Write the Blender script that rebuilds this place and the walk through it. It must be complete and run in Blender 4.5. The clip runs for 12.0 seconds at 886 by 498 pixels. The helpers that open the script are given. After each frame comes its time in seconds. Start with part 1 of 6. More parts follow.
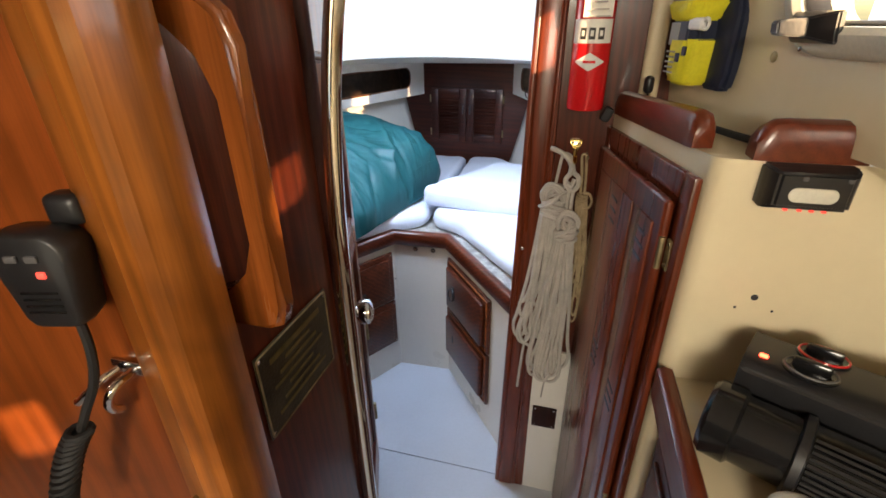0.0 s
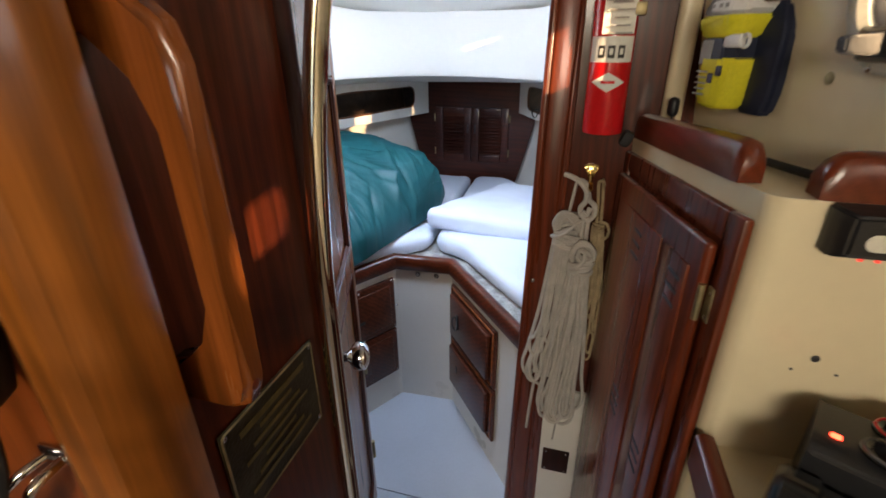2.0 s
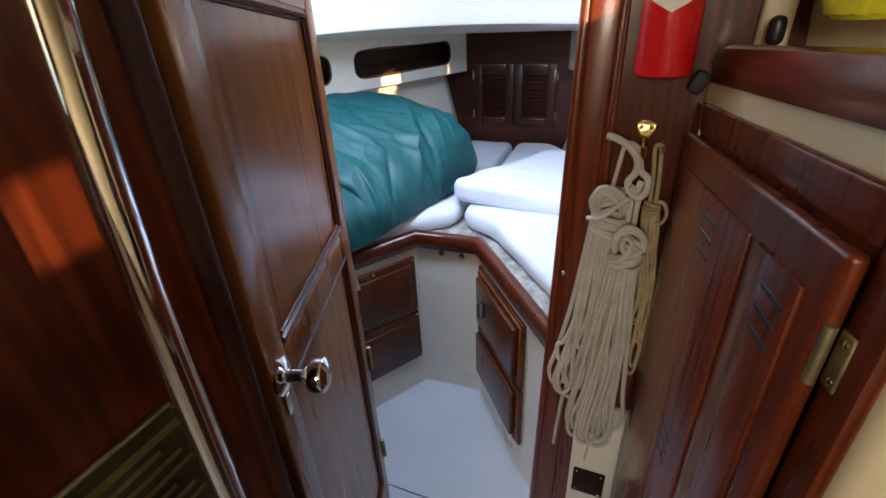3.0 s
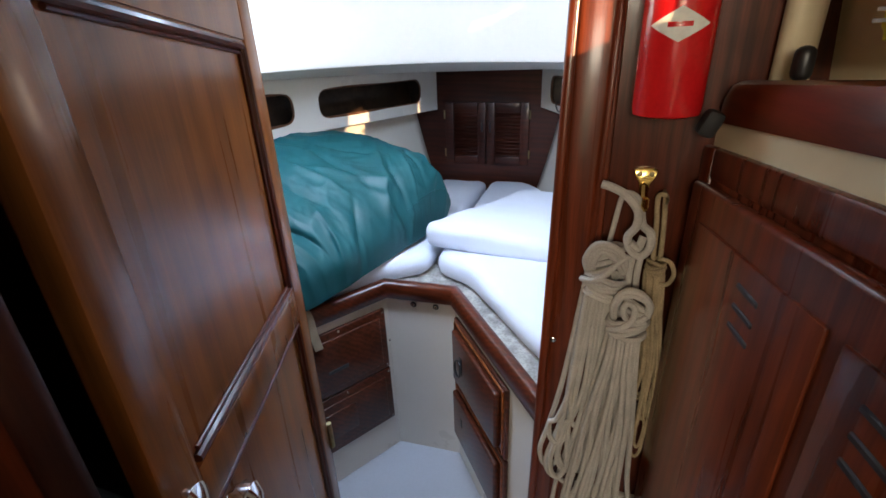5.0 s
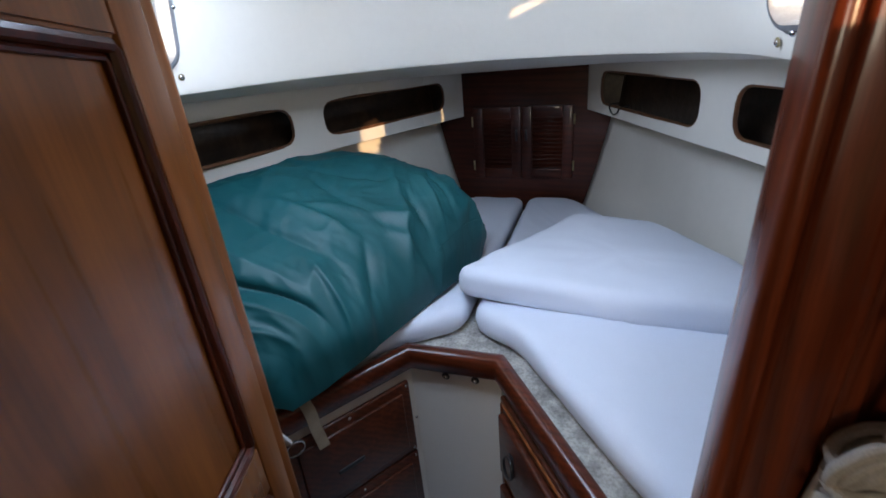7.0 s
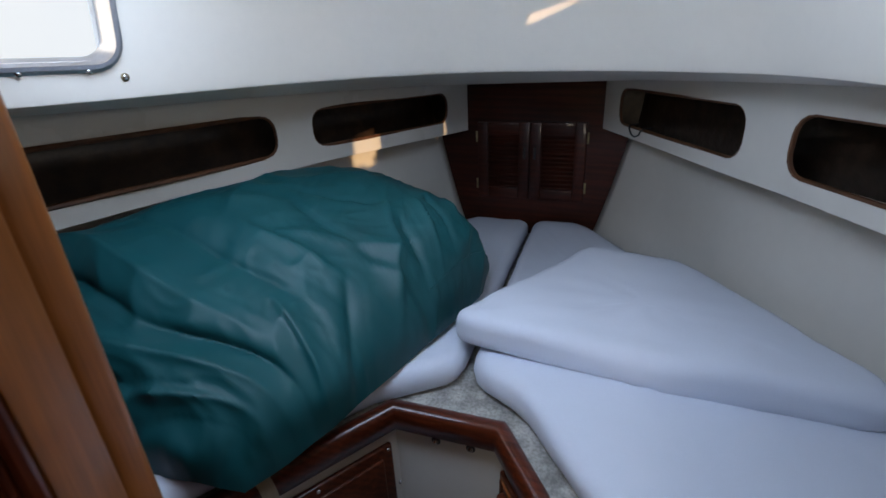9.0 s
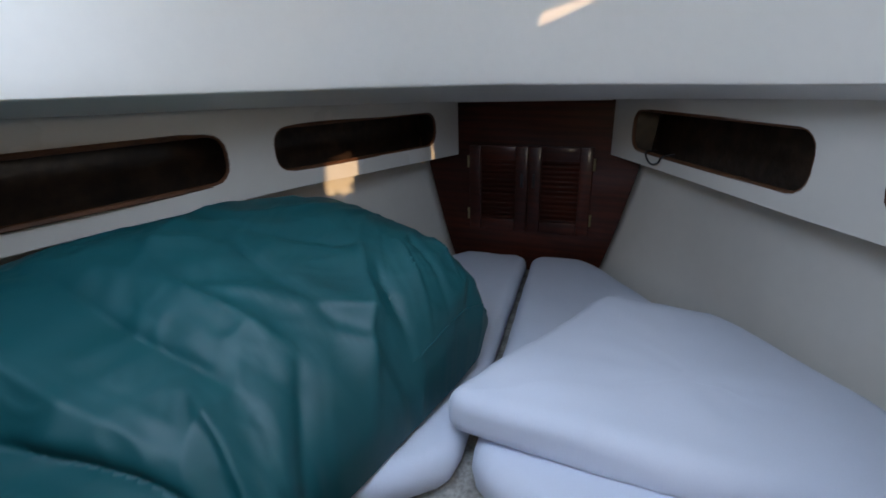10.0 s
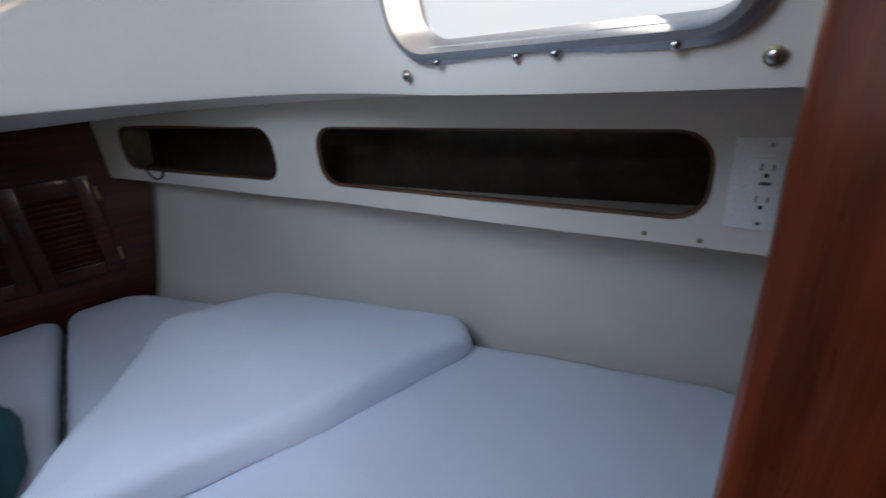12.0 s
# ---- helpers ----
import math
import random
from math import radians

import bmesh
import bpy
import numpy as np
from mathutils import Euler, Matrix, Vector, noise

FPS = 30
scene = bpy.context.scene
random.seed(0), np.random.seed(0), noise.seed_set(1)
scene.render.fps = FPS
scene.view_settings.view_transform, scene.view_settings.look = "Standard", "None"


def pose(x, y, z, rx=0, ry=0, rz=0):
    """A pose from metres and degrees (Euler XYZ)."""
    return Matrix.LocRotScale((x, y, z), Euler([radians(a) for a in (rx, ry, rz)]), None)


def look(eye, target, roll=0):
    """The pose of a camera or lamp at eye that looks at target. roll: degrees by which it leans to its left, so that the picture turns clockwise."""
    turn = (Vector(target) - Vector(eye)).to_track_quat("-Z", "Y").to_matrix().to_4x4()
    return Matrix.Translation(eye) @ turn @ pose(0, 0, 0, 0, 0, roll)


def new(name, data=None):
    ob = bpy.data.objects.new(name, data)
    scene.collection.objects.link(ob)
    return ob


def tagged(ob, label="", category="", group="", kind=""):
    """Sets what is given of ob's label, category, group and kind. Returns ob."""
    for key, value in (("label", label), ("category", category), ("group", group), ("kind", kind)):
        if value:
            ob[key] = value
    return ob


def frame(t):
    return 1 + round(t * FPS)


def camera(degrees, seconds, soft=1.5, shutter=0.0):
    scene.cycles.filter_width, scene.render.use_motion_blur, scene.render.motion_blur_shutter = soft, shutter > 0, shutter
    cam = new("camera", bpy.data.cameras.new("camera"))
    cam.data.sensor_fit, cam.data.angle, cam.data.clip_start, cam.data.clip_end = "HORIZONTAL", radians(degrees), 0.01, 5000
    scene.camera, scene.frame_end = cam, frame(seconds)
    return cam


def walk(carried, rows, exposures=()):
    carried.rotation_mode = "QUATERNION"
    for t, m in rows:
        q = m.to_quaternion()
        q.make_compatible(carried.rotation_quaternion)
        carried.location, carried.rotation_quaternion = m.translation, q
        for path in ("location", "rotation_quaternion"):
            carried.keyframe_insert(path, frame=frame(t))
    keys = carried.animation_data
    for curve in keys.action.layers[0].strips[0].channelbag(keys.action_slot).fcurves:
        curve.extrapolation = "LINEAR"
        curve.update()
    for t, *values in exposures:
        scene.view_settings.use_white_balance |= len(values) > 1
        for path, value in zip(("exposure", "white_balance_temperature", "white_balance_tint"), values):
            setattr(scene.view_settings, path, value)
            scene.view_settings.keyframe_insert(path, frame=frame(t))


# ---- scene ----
cam = camera(88.7, 12.0, soft=1.6, shutter=0.3)
PATH = [
    (0, (0.624, 0.126, 1.462), (0.148, 1.855, 0.576), -0.8),
    (0.5, (0.606, 0.09, 1.476), (0.228, 1.855, 0.615), 2.9),
    (1, (0.604, 0.044, 1.499), (0.289, 1.853, 0.706), 2.9),
    (1.5, (0.602, 0.085, 1.494), (0.219, 1.892, 0.729), 1.9),
    (2, (0.599, 0.216, 1.459), (0.1, 1.969, 0.636), -0.7),
    (2.5, (0.617, 0.354, 1.414), (-0.045, 2.029, 0.543), -4.7),
    (3, (0.625, 0.441, 1.393), (-0.072, 2.063, 0.453), -2.9),
    (3.5, (0.622, 0.469, 1.387), (-0.071, 2.148, 0.548), 0.0),
    (5.5, (0.552, 0.617, 1.374), (-0.044, 2.347, 0.564), -2.9),
    (6, (0.511, 0.672, 1.368), (-0.101, 2.389, 0.546), -3.1),
    (6.5, (0.474, 0.768, 1.363), (-0.19, 2.46, 0.528), -4.0),
    (7, (0.434, 0.903, 1.369), (-0.274, 2.593, 0.568), -5.3),
    (9, (0.369, 1.076, 1.369), (-0.331, 2.781, 0.593), -2.8),
    (9.5, (0.319, 1.188, 1.355), (-0.37, 2.903, 0.59), -2.1),
    (10, (0.271, 1.301, 1.336), (-0.375, 3.065, 0.648), -1.7),
    (10.5, (0.293, 1.398, 1.35), (0.05, 3.263, 0.668), 1.5),
    (11, (0.304, 1.337, 1.339), (0.507, 3.216, 0.687), -3.0),
    (11.5, (0.348, 1.284, 1.353), (1.04, 3.025, 0.651), -3.9),
    (11.7, (0.316, 1.225, 1.354), (1.122, 2.895, 0.606), -4.4),
    (12, (0.345, 1.215, 1.362), (1.352, 2.748, 0.566), -5.4),
]
EXPOSURES = [(0, 1.50), (0.5, 1.42), (1.0, 1.14), (1.5, 1.02), (2, 1.00), (3, 1.12), (3.7, 1.12), (5.5, 0.98), (6.5, 0.55), (7.2, 0.03), (9, -0.33), (10.5, -0.30), (11.5, -0.18), (12, -0.42)]
walk(cam, [(t, look(eye, target, roll)) for t, eye, target, roll in PATH], EXPOSURES)

# ---- world, sun and the light of the openings ----
SUN_TRAVEL = Vector((-0.60, 0.80, -0.190)).normalized()
world = bpy.data.worlds.new("sky")
scene.world = world
world.use_nodes = True
wn, wl = world.node_tree.nodes, world.node_tree.links
sky = wn.new("ShaderNodeTexSky")
sky.sky_type = "NISHITA"
sky.sun_disc = False
sky.sun_elevation = math.asin(-SUN_TRAVEL.z)
sky.sun_rotation = math.atan2(-SUN_TRAVEL.x, -SUN_TRAVEL.y)
wl.new(sky.outputs[0], wn["Background"].inputs[0])
wn["Background"].inputs[1].default_value = 0.15

sun = new("sun", bpy.data.lights.new("sun", "SUN"))
sun.data.energy, sun.data.angle, sun.data.color = 5.0, radians(0.5), (1.0, 0.66, 0.36)
sun.matrix_world = look((4, -6, 3), Vector((4, -6, 3)) + SUN_TRAVEL)


def opening_light(name, eye, target, sx, sy, watts, colour):
    lamp = new(name, bpy.data.lights.new(name, "AREA"))
    lamp.data.shape, lamp.data.size, lamp.data.size_y = "RECTANGLE", sx, sy
    lamp.data.energy, lamp.data.color = watts, colour
    lamp.matrix_world = look(eye, target)
    return lamp


DAY = (0.60, 0.742, 1.0)
DECK = (1.0, 0.85, 0.70)
opening_light("hatch_daylight", (0.07, 1.452, 1.624), (0.07, 1.90, 1.0), 0.50, 0.24, 7.8, DAY)
opening_light("berth_port_daylight", (0.775, 1.520, 1.470), (0.10, 2.15, 1.44), 0.28, 0.20, 1.5, DECK)
opening_light("berth_port_daylight", (-0.535, 1.465, 1.470), (0.12, 2.15, 1.44), 0.32, 0.20, 0.8, DECK)
companion = opening_light("companionway_daylight", (0.62, -1.45, 1.84), (0.80, 0.60, 1.05), 0.6, 0.5, 9.4, (1.0, 0.87, 0.69))
companion.data.spread = radians(130)
opening_light("saloon_port_daylight", (1.000, 0.625, 1.532), (0.02, 0.43, 1.45), 0.56, 0.24, 0.35, (1.0, 0.93, 0.82))

# ---- materials ----


def material(name, base, rough=0.5, metal=0.0, var=0.12, scale=6.0, grain=None, bump=0.05, coat=0.0, dark=None, speck=0.0,
             sheen=0.0, fine=220.0, spec=0.5, mottle=0.25, crease=None, streak=0.6, cloudy=0.9):
    """A surface in base colour, varied at two scales; grain: stretch along x, y, z for wood."""
    m = bpy.data.materials.new(name)
    m.use_nodes = True
    n, l = m.node_tree.nodes, m.node_tree.links
    b = n["Principled BSDF"]
    tc = n.new("ShaderNodeTexCoord")
    mp = n.new("ShaderNodeMapping")
    l.new(tc.outputs["Object"], mp.inputs[0])
    mp.inputs["Scale"].default_value = grain if grain else (1, 1, 1)
    big = n.new("ShaderNodeTexNoise")
    big.inputs["Scale"].default_value, big.inputs["Detail"].default_value = scale, 5
    big.inputs["Distortion"].default_value = 0.6 if grain else 0.1
    small = n.new("ShaderNodeTexNoise")
    small.inputs["Scale"].default_value, small.inputs["Detail"].default_value = fine, 3
    l.new(mp.outputs[0], big.inputs[0])
    l.new(mp.outputs[0], small.inputs[0])
    ramp = n.new("ShaderNodeValToRGB")
    lo = dark if dark else tuple(c * (1 - var) for c in base)
    hi = tuple(min(1, c * (1 + var)) for c in base)
    ramp.color_ramp.elements[0].color, ramp.color_ramp.elements[1].color = (*lo, 1), (*hi, 1)
    ramp.color_ramp.elements[0].position, ramp.color_ramp.elements[1].position = 0.33, 0.66
    if grain:
        ring = n.new("ShaderNodeTexWave")
        ring.wave_type, ring.bands_direction = "BANDS", "DIAGONAL"
        ring.inputs["Scale"].default_value, ring.inputs["Distortion"].default_value = scale * 0.55, 5.0
        ring.inputs["Detail"].default_value, ring.inputs["Detail Scale"].default_value = 4.0, 1.2
        l.new(mp.outputs[0], ring.inputs[0])
        blend = n.new("ShaderNodeMix")
        blend.inputs["Factor"].default_value = 0.2
        l.new(big.outputs[0], blend.inputs["A"])
        l.new(ring.outputs["Fac"], blend.inputs["B"])
        l.new(blend.outputs["Result"], ramp.inputs[0])
    else:
        l.new(big.outputs[0], ramp.inputs[0])
    mix = n.new("ShaderNodeMix")
    mix.data_type, mix.blend_type = "RGBA", "MULTIPLY"
    mix.inputs["Factor"].default_value = streak if grain else mottle + speck
    r2 = n.new("ShaderNodeValToRGB")
    r2.color_ramp.elements[0].color = (*(0.6 if grain else max(0.0, 0.7 - speck),) * 3, 1)
    r2.color_ramp.elements[0].position, r2.color_ramp.elements[1].position = 0.35, 0.6
    l.new(small.outputs[0], r2.inputs[0])
    l.new(ramp.outputs[0], mix.inputs["A"])
    l.new(r2.outputs[0], mix.inputs["B"])
    tint = mix.outputs["Result"]
    if grain:
        cloud = n.new("ShaderNodeTexNoise")
        cloud.inputs["Scale"].default_value, cloud.inputs["Detail"].default_value = 4.5, 3
        cloud.inputs["Distortion"].default_value = 0.8
        l.new(tc.outputs["Object"], cloud.inputs[0])
        r3 = n.new("ShaderNodeValToRGB")
        r3.color_ramp.elements[0].color, r3.color_ramp.elements[1].color = (0.52, 0.48, 0.46, 1), (1, 1, 1, 1)
        r3.color_ramp.elements[0].position, r3.color_ramp.elements[1].position = 0.36, 0.58
        l.new(cloud.outputs[0], r3.inputs[0])
        figure = n.new("ShaderNodeMix")
        figure.data_type, figure.blend_type = "RGBA", "MULTIPLY"
        figure.inputs["Factor"].default_value = cloudy
        l.new(tint, figure.inputs["A"])
        l.new(r3.outputs[0], figure.inputs["B"])
        tint = figure.outputs["Result"]
    l.new(tint, b.inputs["Base Color"])
    rr = n.new("ShaderNodeMapRange")
    rr.inputs["To Min"].default_value, rr.inputs["To Max"].default_value = max(0.02, rough * 0.8), min(1, rough * 1.25)
    l.new(big.outputs[0], rr.inputs["Value"])
    l.new(rr.outputs[0], b.inputs["Roughness"])
    bp = n.new("ShaderNodeBump")
    bp.inputs["Strength"].default_value, bp.inputs["Distance"].default_value = bump, 0.002
    l.new(small.outputs[0], bp.inputs["Height"])
    l.new(bp.outputs[0], b.inputs["Normal"])
    if crease:
        fold = n.new("ShaderNodeTexNoise")
        fold.noise_type = "RIDGED_MULTIFRACTAL"
        fold.inputs["Scale"].default_value, fold.inputs["Detail"].default_value = crease[0], 2.0
        fold.inputs["Distortion"].default_value = 0.9
        l.new(tc.outputs["Object"], fold.inputs[0])
        bf = n.new("ShaderNodeBump")
        bf.inputs["Strength"].default_value, bf.inputs["Distance"].default_value = crease[1], crease[2]
        l.new(fold.outputs[0], bf.inputs["Height"])
        l.new(bp.outputs[0], bf.inputs["Normal"])
        l.new(bf.outputs[0], b.inputs["Normal"])
    b.inputs["Metallic"].default_value = metal
    b.inputs["Coat Weight"].default_value, b.inputs["Coat Roughness"].default_value = coat, 0.12
    b.inputs["Sheen Weight"].default_value = sheen
    b.inputs["Specular IOR Level"].default_value = spec * 0.5 if grain else spec
    return m


GZ, GX, GY = (14, 14, 0.6), (0.6, 14, 14), (14, 0.6, 14)
MAHOG = material("varnished_mahogany_upright", (0.104, 0.0205, 0.0072), 0.30, var=0.32, scale=4.5, grain=GZ, coat=0.25, fine=34, bump=0.03)
MAHOG_X = material("varnished_mahogany_across", (0.104, 0.0205, 0.0072), 0.30, var=0.32, scale=4.5, grain=GX, coat=0.35, fine=34, bump=0.03)
RAILWOOD = material("varnished_brown_teak", (0.215, 0.060, 0.0120), 0.26, streak=0.4, var=0.3, scale=2.6, grain=GZ, coat=0.5, fine=30, bump=0.03)
TEAK = material("varnished_teak", (0.33, 0.108, 0.018), 0.30, streak=0.35, var=0.28, scale=2.6, grain=GZ, coat=0.4, fine=30, bump=0.03)
TEAK_Y = material("varnished_teak_along", (0.27, 0.083, 0.025), 0.3, var=0.35, scale=2.6, grain=GY, coat=0.9, fine=30, bump=0.03)
DOORWOOD = material("door_mahogany", (0.250, 0.086, 0.0210), 0.28, cloudy=0.5, streak=0.4, var=0.26, scale=2.4, grain=GZ, coat=0.28, fine=30, bump=0.03)
PARTITION = material("partition_teak_veneer", (0.240, 0.058, 0.0110), 0.34, cloudy=0.7, streak=0.3, var=0.24, scale=2.2, grain=GZ, coat=0.35, fine=28, bump=0.03)
CABINWOOD = material("varnished_red_mahogany", (0.142, 0.0275, 0.0092), 0.28, cloudy=0.55, var=0.30, scale=4.0, grain=GZ, coat=0.28, fine=34, bump=0.03)
CABINWOOD_Y = material("varnished_red_mahogany_along", (0.138, 0.0265, 0.0088), 0.30, cloudy=0.25, streak=0.35, var=0.16, scale=4.0, grain=GY, coat=0.35, fine=34, bump=0.03)
DRAWERWOOD = material("drawer_mahogany", (0.088, 0.022, 0.0095), 0.34, var=0.35, scale=4.0, grain=GX, coat=0.3, fine=34, bump=0.03)
# forepeak mahogany, its colour darkened for the shade where little light reaches
SHADED_FOREWOOD = material("shaded_forepeak_mahogany", (0.058, 0.0118, 0.0048), 0.42, var=0.35, scale=3, grain=GX, coat=0.3, fine=36, bump=0.03)
DARKWOOD = material("dark_stained_wood", (0.036, 0.0072, 0.0032), 0.6, var=0.35, scale=3, grain=GZ, coat=0.0, fine=36, bump=0.04)
EDGEWOOD = material("bare_ply_edge", (0.105, 0.042, 0.016), 0.6, var=0.35, scale=20, bump=0.2)
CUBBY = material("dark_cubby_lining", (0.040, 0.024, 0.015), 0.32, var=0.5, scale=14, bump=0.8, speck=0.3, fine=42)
WHITE = material("white_gelcoat", (0.68, 0.645, 0.575), 0.28, var=0.03, scale=2.5, coat=0.3, bump=0.015, fine=60, mottle=0.04)
LINER = material("white_headliner", (0.86, 0.81, 0.715), 0.33, var=0.03, scale=2.0, coat=0.25, bump=0.012, fine=50, mottle=0.04)
CREAM = material("cream_gelcoat", (0.76, 0.655, 0.44), 0.30, var=0.06, scale=3.0, coat=0.3, bump=0.015, fine=60, mottle=0.05)
HULL = material("cream_hull_lining", (0.64, 0.605, 0.535), 0.30, coat=0.3, var=0.07, scale=2.2, bump=0.02, fine=40, mottle=0.05)
SOLE = material("white_gelcoat_sole", (0.46, 0.485, 0.53), 0.45, var=0.05, scale=3.0, bump=0.05, fine=90, mottle=0.10)
RAWBOARD = material("raw_fibreglass_board", (0.42, 0.40, 0.36), 0.85, var=0.35, scale=26, bump=0.6, speck=0.3, fine=160)
CLOTH = material("white_cotton_cover", (0.69, 0.73, 0.82), 0.85, crease=(3.4, 0.20, 0.008), var=0.03, scale=4, bump=0.10, fine=500, spec=0.2, mottle=0.06)
TEAL = material("teal_nylon", (0.005, 0.074, 0.082), 0.52, spec=0.4, crease=(6.5, 0.40, 0.010), var=0.12, scale=5, bump=0.06, fine=700, mottle=0.1)
ROPE = material("braided_rope", (0.51, 0.475, 0.425), 0.8, var=0.10, scale=30, bump=0.45, speck=0.12, fine=520, spec=0.25)
CORD = material("tan_cord", (0.42, 0.32, 0.19), 0.85, var=0.2, scale=40, bump=0.6, speck=0.2, fine=420, spec=0.2)
CHROME = material("polished_chrome", (0.82, 0.82, 0.83), 0.07, 1.0, var=0.03, scale=8, bump=0.01)
STEEL = material("stainless_steel", (0.62, 0.62, 0.62), 0.25, 1.0, var=0.08, scale=12, bump=0.03)
ALUMINIUM = material("anodised_aluminium", (0.52, 0.54, 0.58), 0.36, 0.75, var=0.06, scale=10, bump=0.03)
BRASS = material("polished_brass", (0.80, 0.58, 0.20), 0.18, 1.0, var=0.1, scale=30, bump=0.03)
OLDBRASS = material("tarnished_brass", (0.36, 0.30, 0.17), 0.5, 0.9, var=0.3, scale=40, bump=0.1)
BLACK = material("black_plastic", (0.014, 0.014, 0.016), 0.38, var=0.2, scale=12, bump=0.08, fine=300)
GLOSSBLACK = material("glossy_black_plastic", (0.010, 0.010, 0.011), 0.16, var=0.1, scale=8, bump=0.02)
RUBBER = material("black_rubber", (0.012, 0.012, 0.013), 0.7, var=0.2, scale=15, bump=0.1)
GREYPLASTIC = material("grey_plastic", (0.10, 0.10, 0.105), 0.5, var=0.1, scale=10)
RED = material("red_enamel", (0.62, 0.012, 0.016), 0.22, var=0.05, scale=5, coat=0.5, bump=0.01)
PAPER = material("white_printed_paper", (0.76, 0.75, 0.71), 0.7, var=0.04, scale=12)
INK = material("black_ink", (0.02, 0.02, 0.02), 0.6, var=0.1)
GREYINK = material("grey_ink", (0.30, 0.29, 0.28), 0.7, var=0.1)
YELLOW = material("yellow_plastic", (0.72, 0.66, 0.03), 0.38, var=0.05, scale=8)
NAVY = material("navy_plastic", (0.012, 0.018, 0.045), 0.5, var=0.15, scale=9)
CLEAR = material("smoky_dome_plastic", (0.45, 0.45, 0.44), 0.25, var=0.15, scale=20, coat=0.5)
IVORY = material("ivory_plastic", (0.74, 0.71, 0.60), 0.35, var=0.03, scale=9)
WHITEPLASTIC = material("white_plastic", (0.78, 0.78, 0.77), 0.35, var=0.03, scale=9)
PLAQUE = material("engraved_brass_plaque", (0.07, 0.06, 0.035), 0.3, 0.7, var=0.5, scale=14, bump=0.3)
GOLDINK = material("gold_lettering", (0.20, 0.15, 0.05), 0.4, 0.6, var=0.3, scale=30)
WEBBING = material("tan_webbing", (0.33, 0.27, 0.19), 0.9, var=0.15, scale=30, bump=0.5, fine=600)
WATER = material("harbour_water", (0.03, 0.05, 0.06), 0.12, var=0.2, scale=0.8, bump=0.5, fine=3)
GASKET = material("dark_gasket", (0.02, 0.02, 0.024), 0.5, var=0.1)


def plain_emitter(name, colour, strength):
    m = bpy.data.materials.new(name)
    m.use_nodes = True
    b = m.node_tree.nodes["Principled BSDF"]
    b.inputs["Base Color"].default_value = (*colour, 1)
    b.inputs["Emission Color"].default_value = (*colour, 1)
    b.inputs["Emission Strength"].default_value = strength
    return m


LED = plain_emitter("red_indicator_lamp", (1.0, 0.05, 0.02), 6.0)
DIMLED = plain_emitter("dim_red_indicator", (0.7, 0.06, 0.04), 0.7)


def glass(name, tint):
    m = bpy.data.materials.new(name)
    m.use_nodes = True
    n, l = m.node_tree.nodes, m.node_tree.links
    n.remove(n["Principled BSDF"])
    clear, gloss, mix = n.new("ShaderNodeBsdfTransparent"), n.new("ShaderNodeBsdfGlossy"), n.new("ShaderNodeMixShader")
    clear.inputs[0].default_value = (*tint, 1)
    gloss.inputs["Roughness"].default_value = 0.03
    mix.inputs[0].default_value = 0.05
    l.new(clear.outputs[0], mix.inputs[1])
    l.new(gloss.outputs[0], mix.inputs[2])
    l.new(mix.outputs[0], n["Material Output"].inputs[0])
    return m


GLASS = glass("clear_acrylic", (0.94, 0.96, 0.97))


def haze(name):
    """Bright harbour haze beyond the ports."""
    m = bpy.data.materials.new(name)
    m.use_nodes = True
    n, l = m.node_tree.nodes, m.node_tree.links
    n.remove(n["Principled BSDF"])
    glow = n.new("ShaderNodeEmission")
    cloud = n.new("ShaderNodeTexNoise")
    cloud.inputs["Scale"].default_value = 0.35
    ramp = n.new("ShaderNodeValToRGB")
    ramp.color_ramp.elements[0].color, ramp.color_ramp.elements[1].color = (0.86, 0.91, 1.0, 1), (1.0, 0.99, 0.96, 1)
    tc = n.new("ShaderNodeTexCoord")
    l.new(tc.outputs["Object"], cloud.inputs[0])
    l.new(cloud.outputs[0], ramp.inputs[0])
    l.new(ramp.outputs[0], glow.inputs[0])
    glow.inputs[1].default_value = 1.3
    l.new(glow.outputs[0], n["Material Output"].inputs[0])
    return m


HAZE = haze("harbour_haze")

# ---- tools for building ----


def thing(name, at, label, category, group="", kind=""):
    ob = new(name)
    ob.empty_display_size = 0.05
    ob.location = at
    return tagged(ob, label, category, group, kind)


def solid(name, bm, mat, smooth=40):
    me = bpy.data.meshes.new(name)
    bmesh.ops.recalc_face_normals(bm, faces=bm.faces)
    bm.to_mesh(me)
    bm.free()
    for m in mat if isinstance(mat, (list, tuple)) else (mat,):
        me.materials.append(m)
    if smooth:
        me.set_sharp_from_angle(angle=radians(smooth))
        for p in me.polygons:
            p.use_smooth = True
    ob = new(name, me)
    return ob


def part(name, bm, mat, parent, label="", smooth=40):
    """One mesh, modelled in the world's coordinates, under a thing or a part."""
    ob = solid(name, bm, mat, smooth)
    ob.parent = parent
    if parent.type == "EMPTY":
        ob.location = -parent.location
    return tagged(ob, label)


def struct(name, bm, mat, label, category, smooth=40):
    return tagged(solid(name, bm, mat, smooth), label, category, kind="structure")


def B():
    return bmesh.new()


def axes(origin, xdir, normal, up=(0, 0, 1)):
    """A frame with x along xdir, y along normal (out of the face) and z up."""
    x, y, z = Vector(xdir).normalized(), Vector(normal).normalized(), Vector(up)
    m = Matrix((x, y, z)).transposed().to_4x4()
    m.translation = origin
    return m


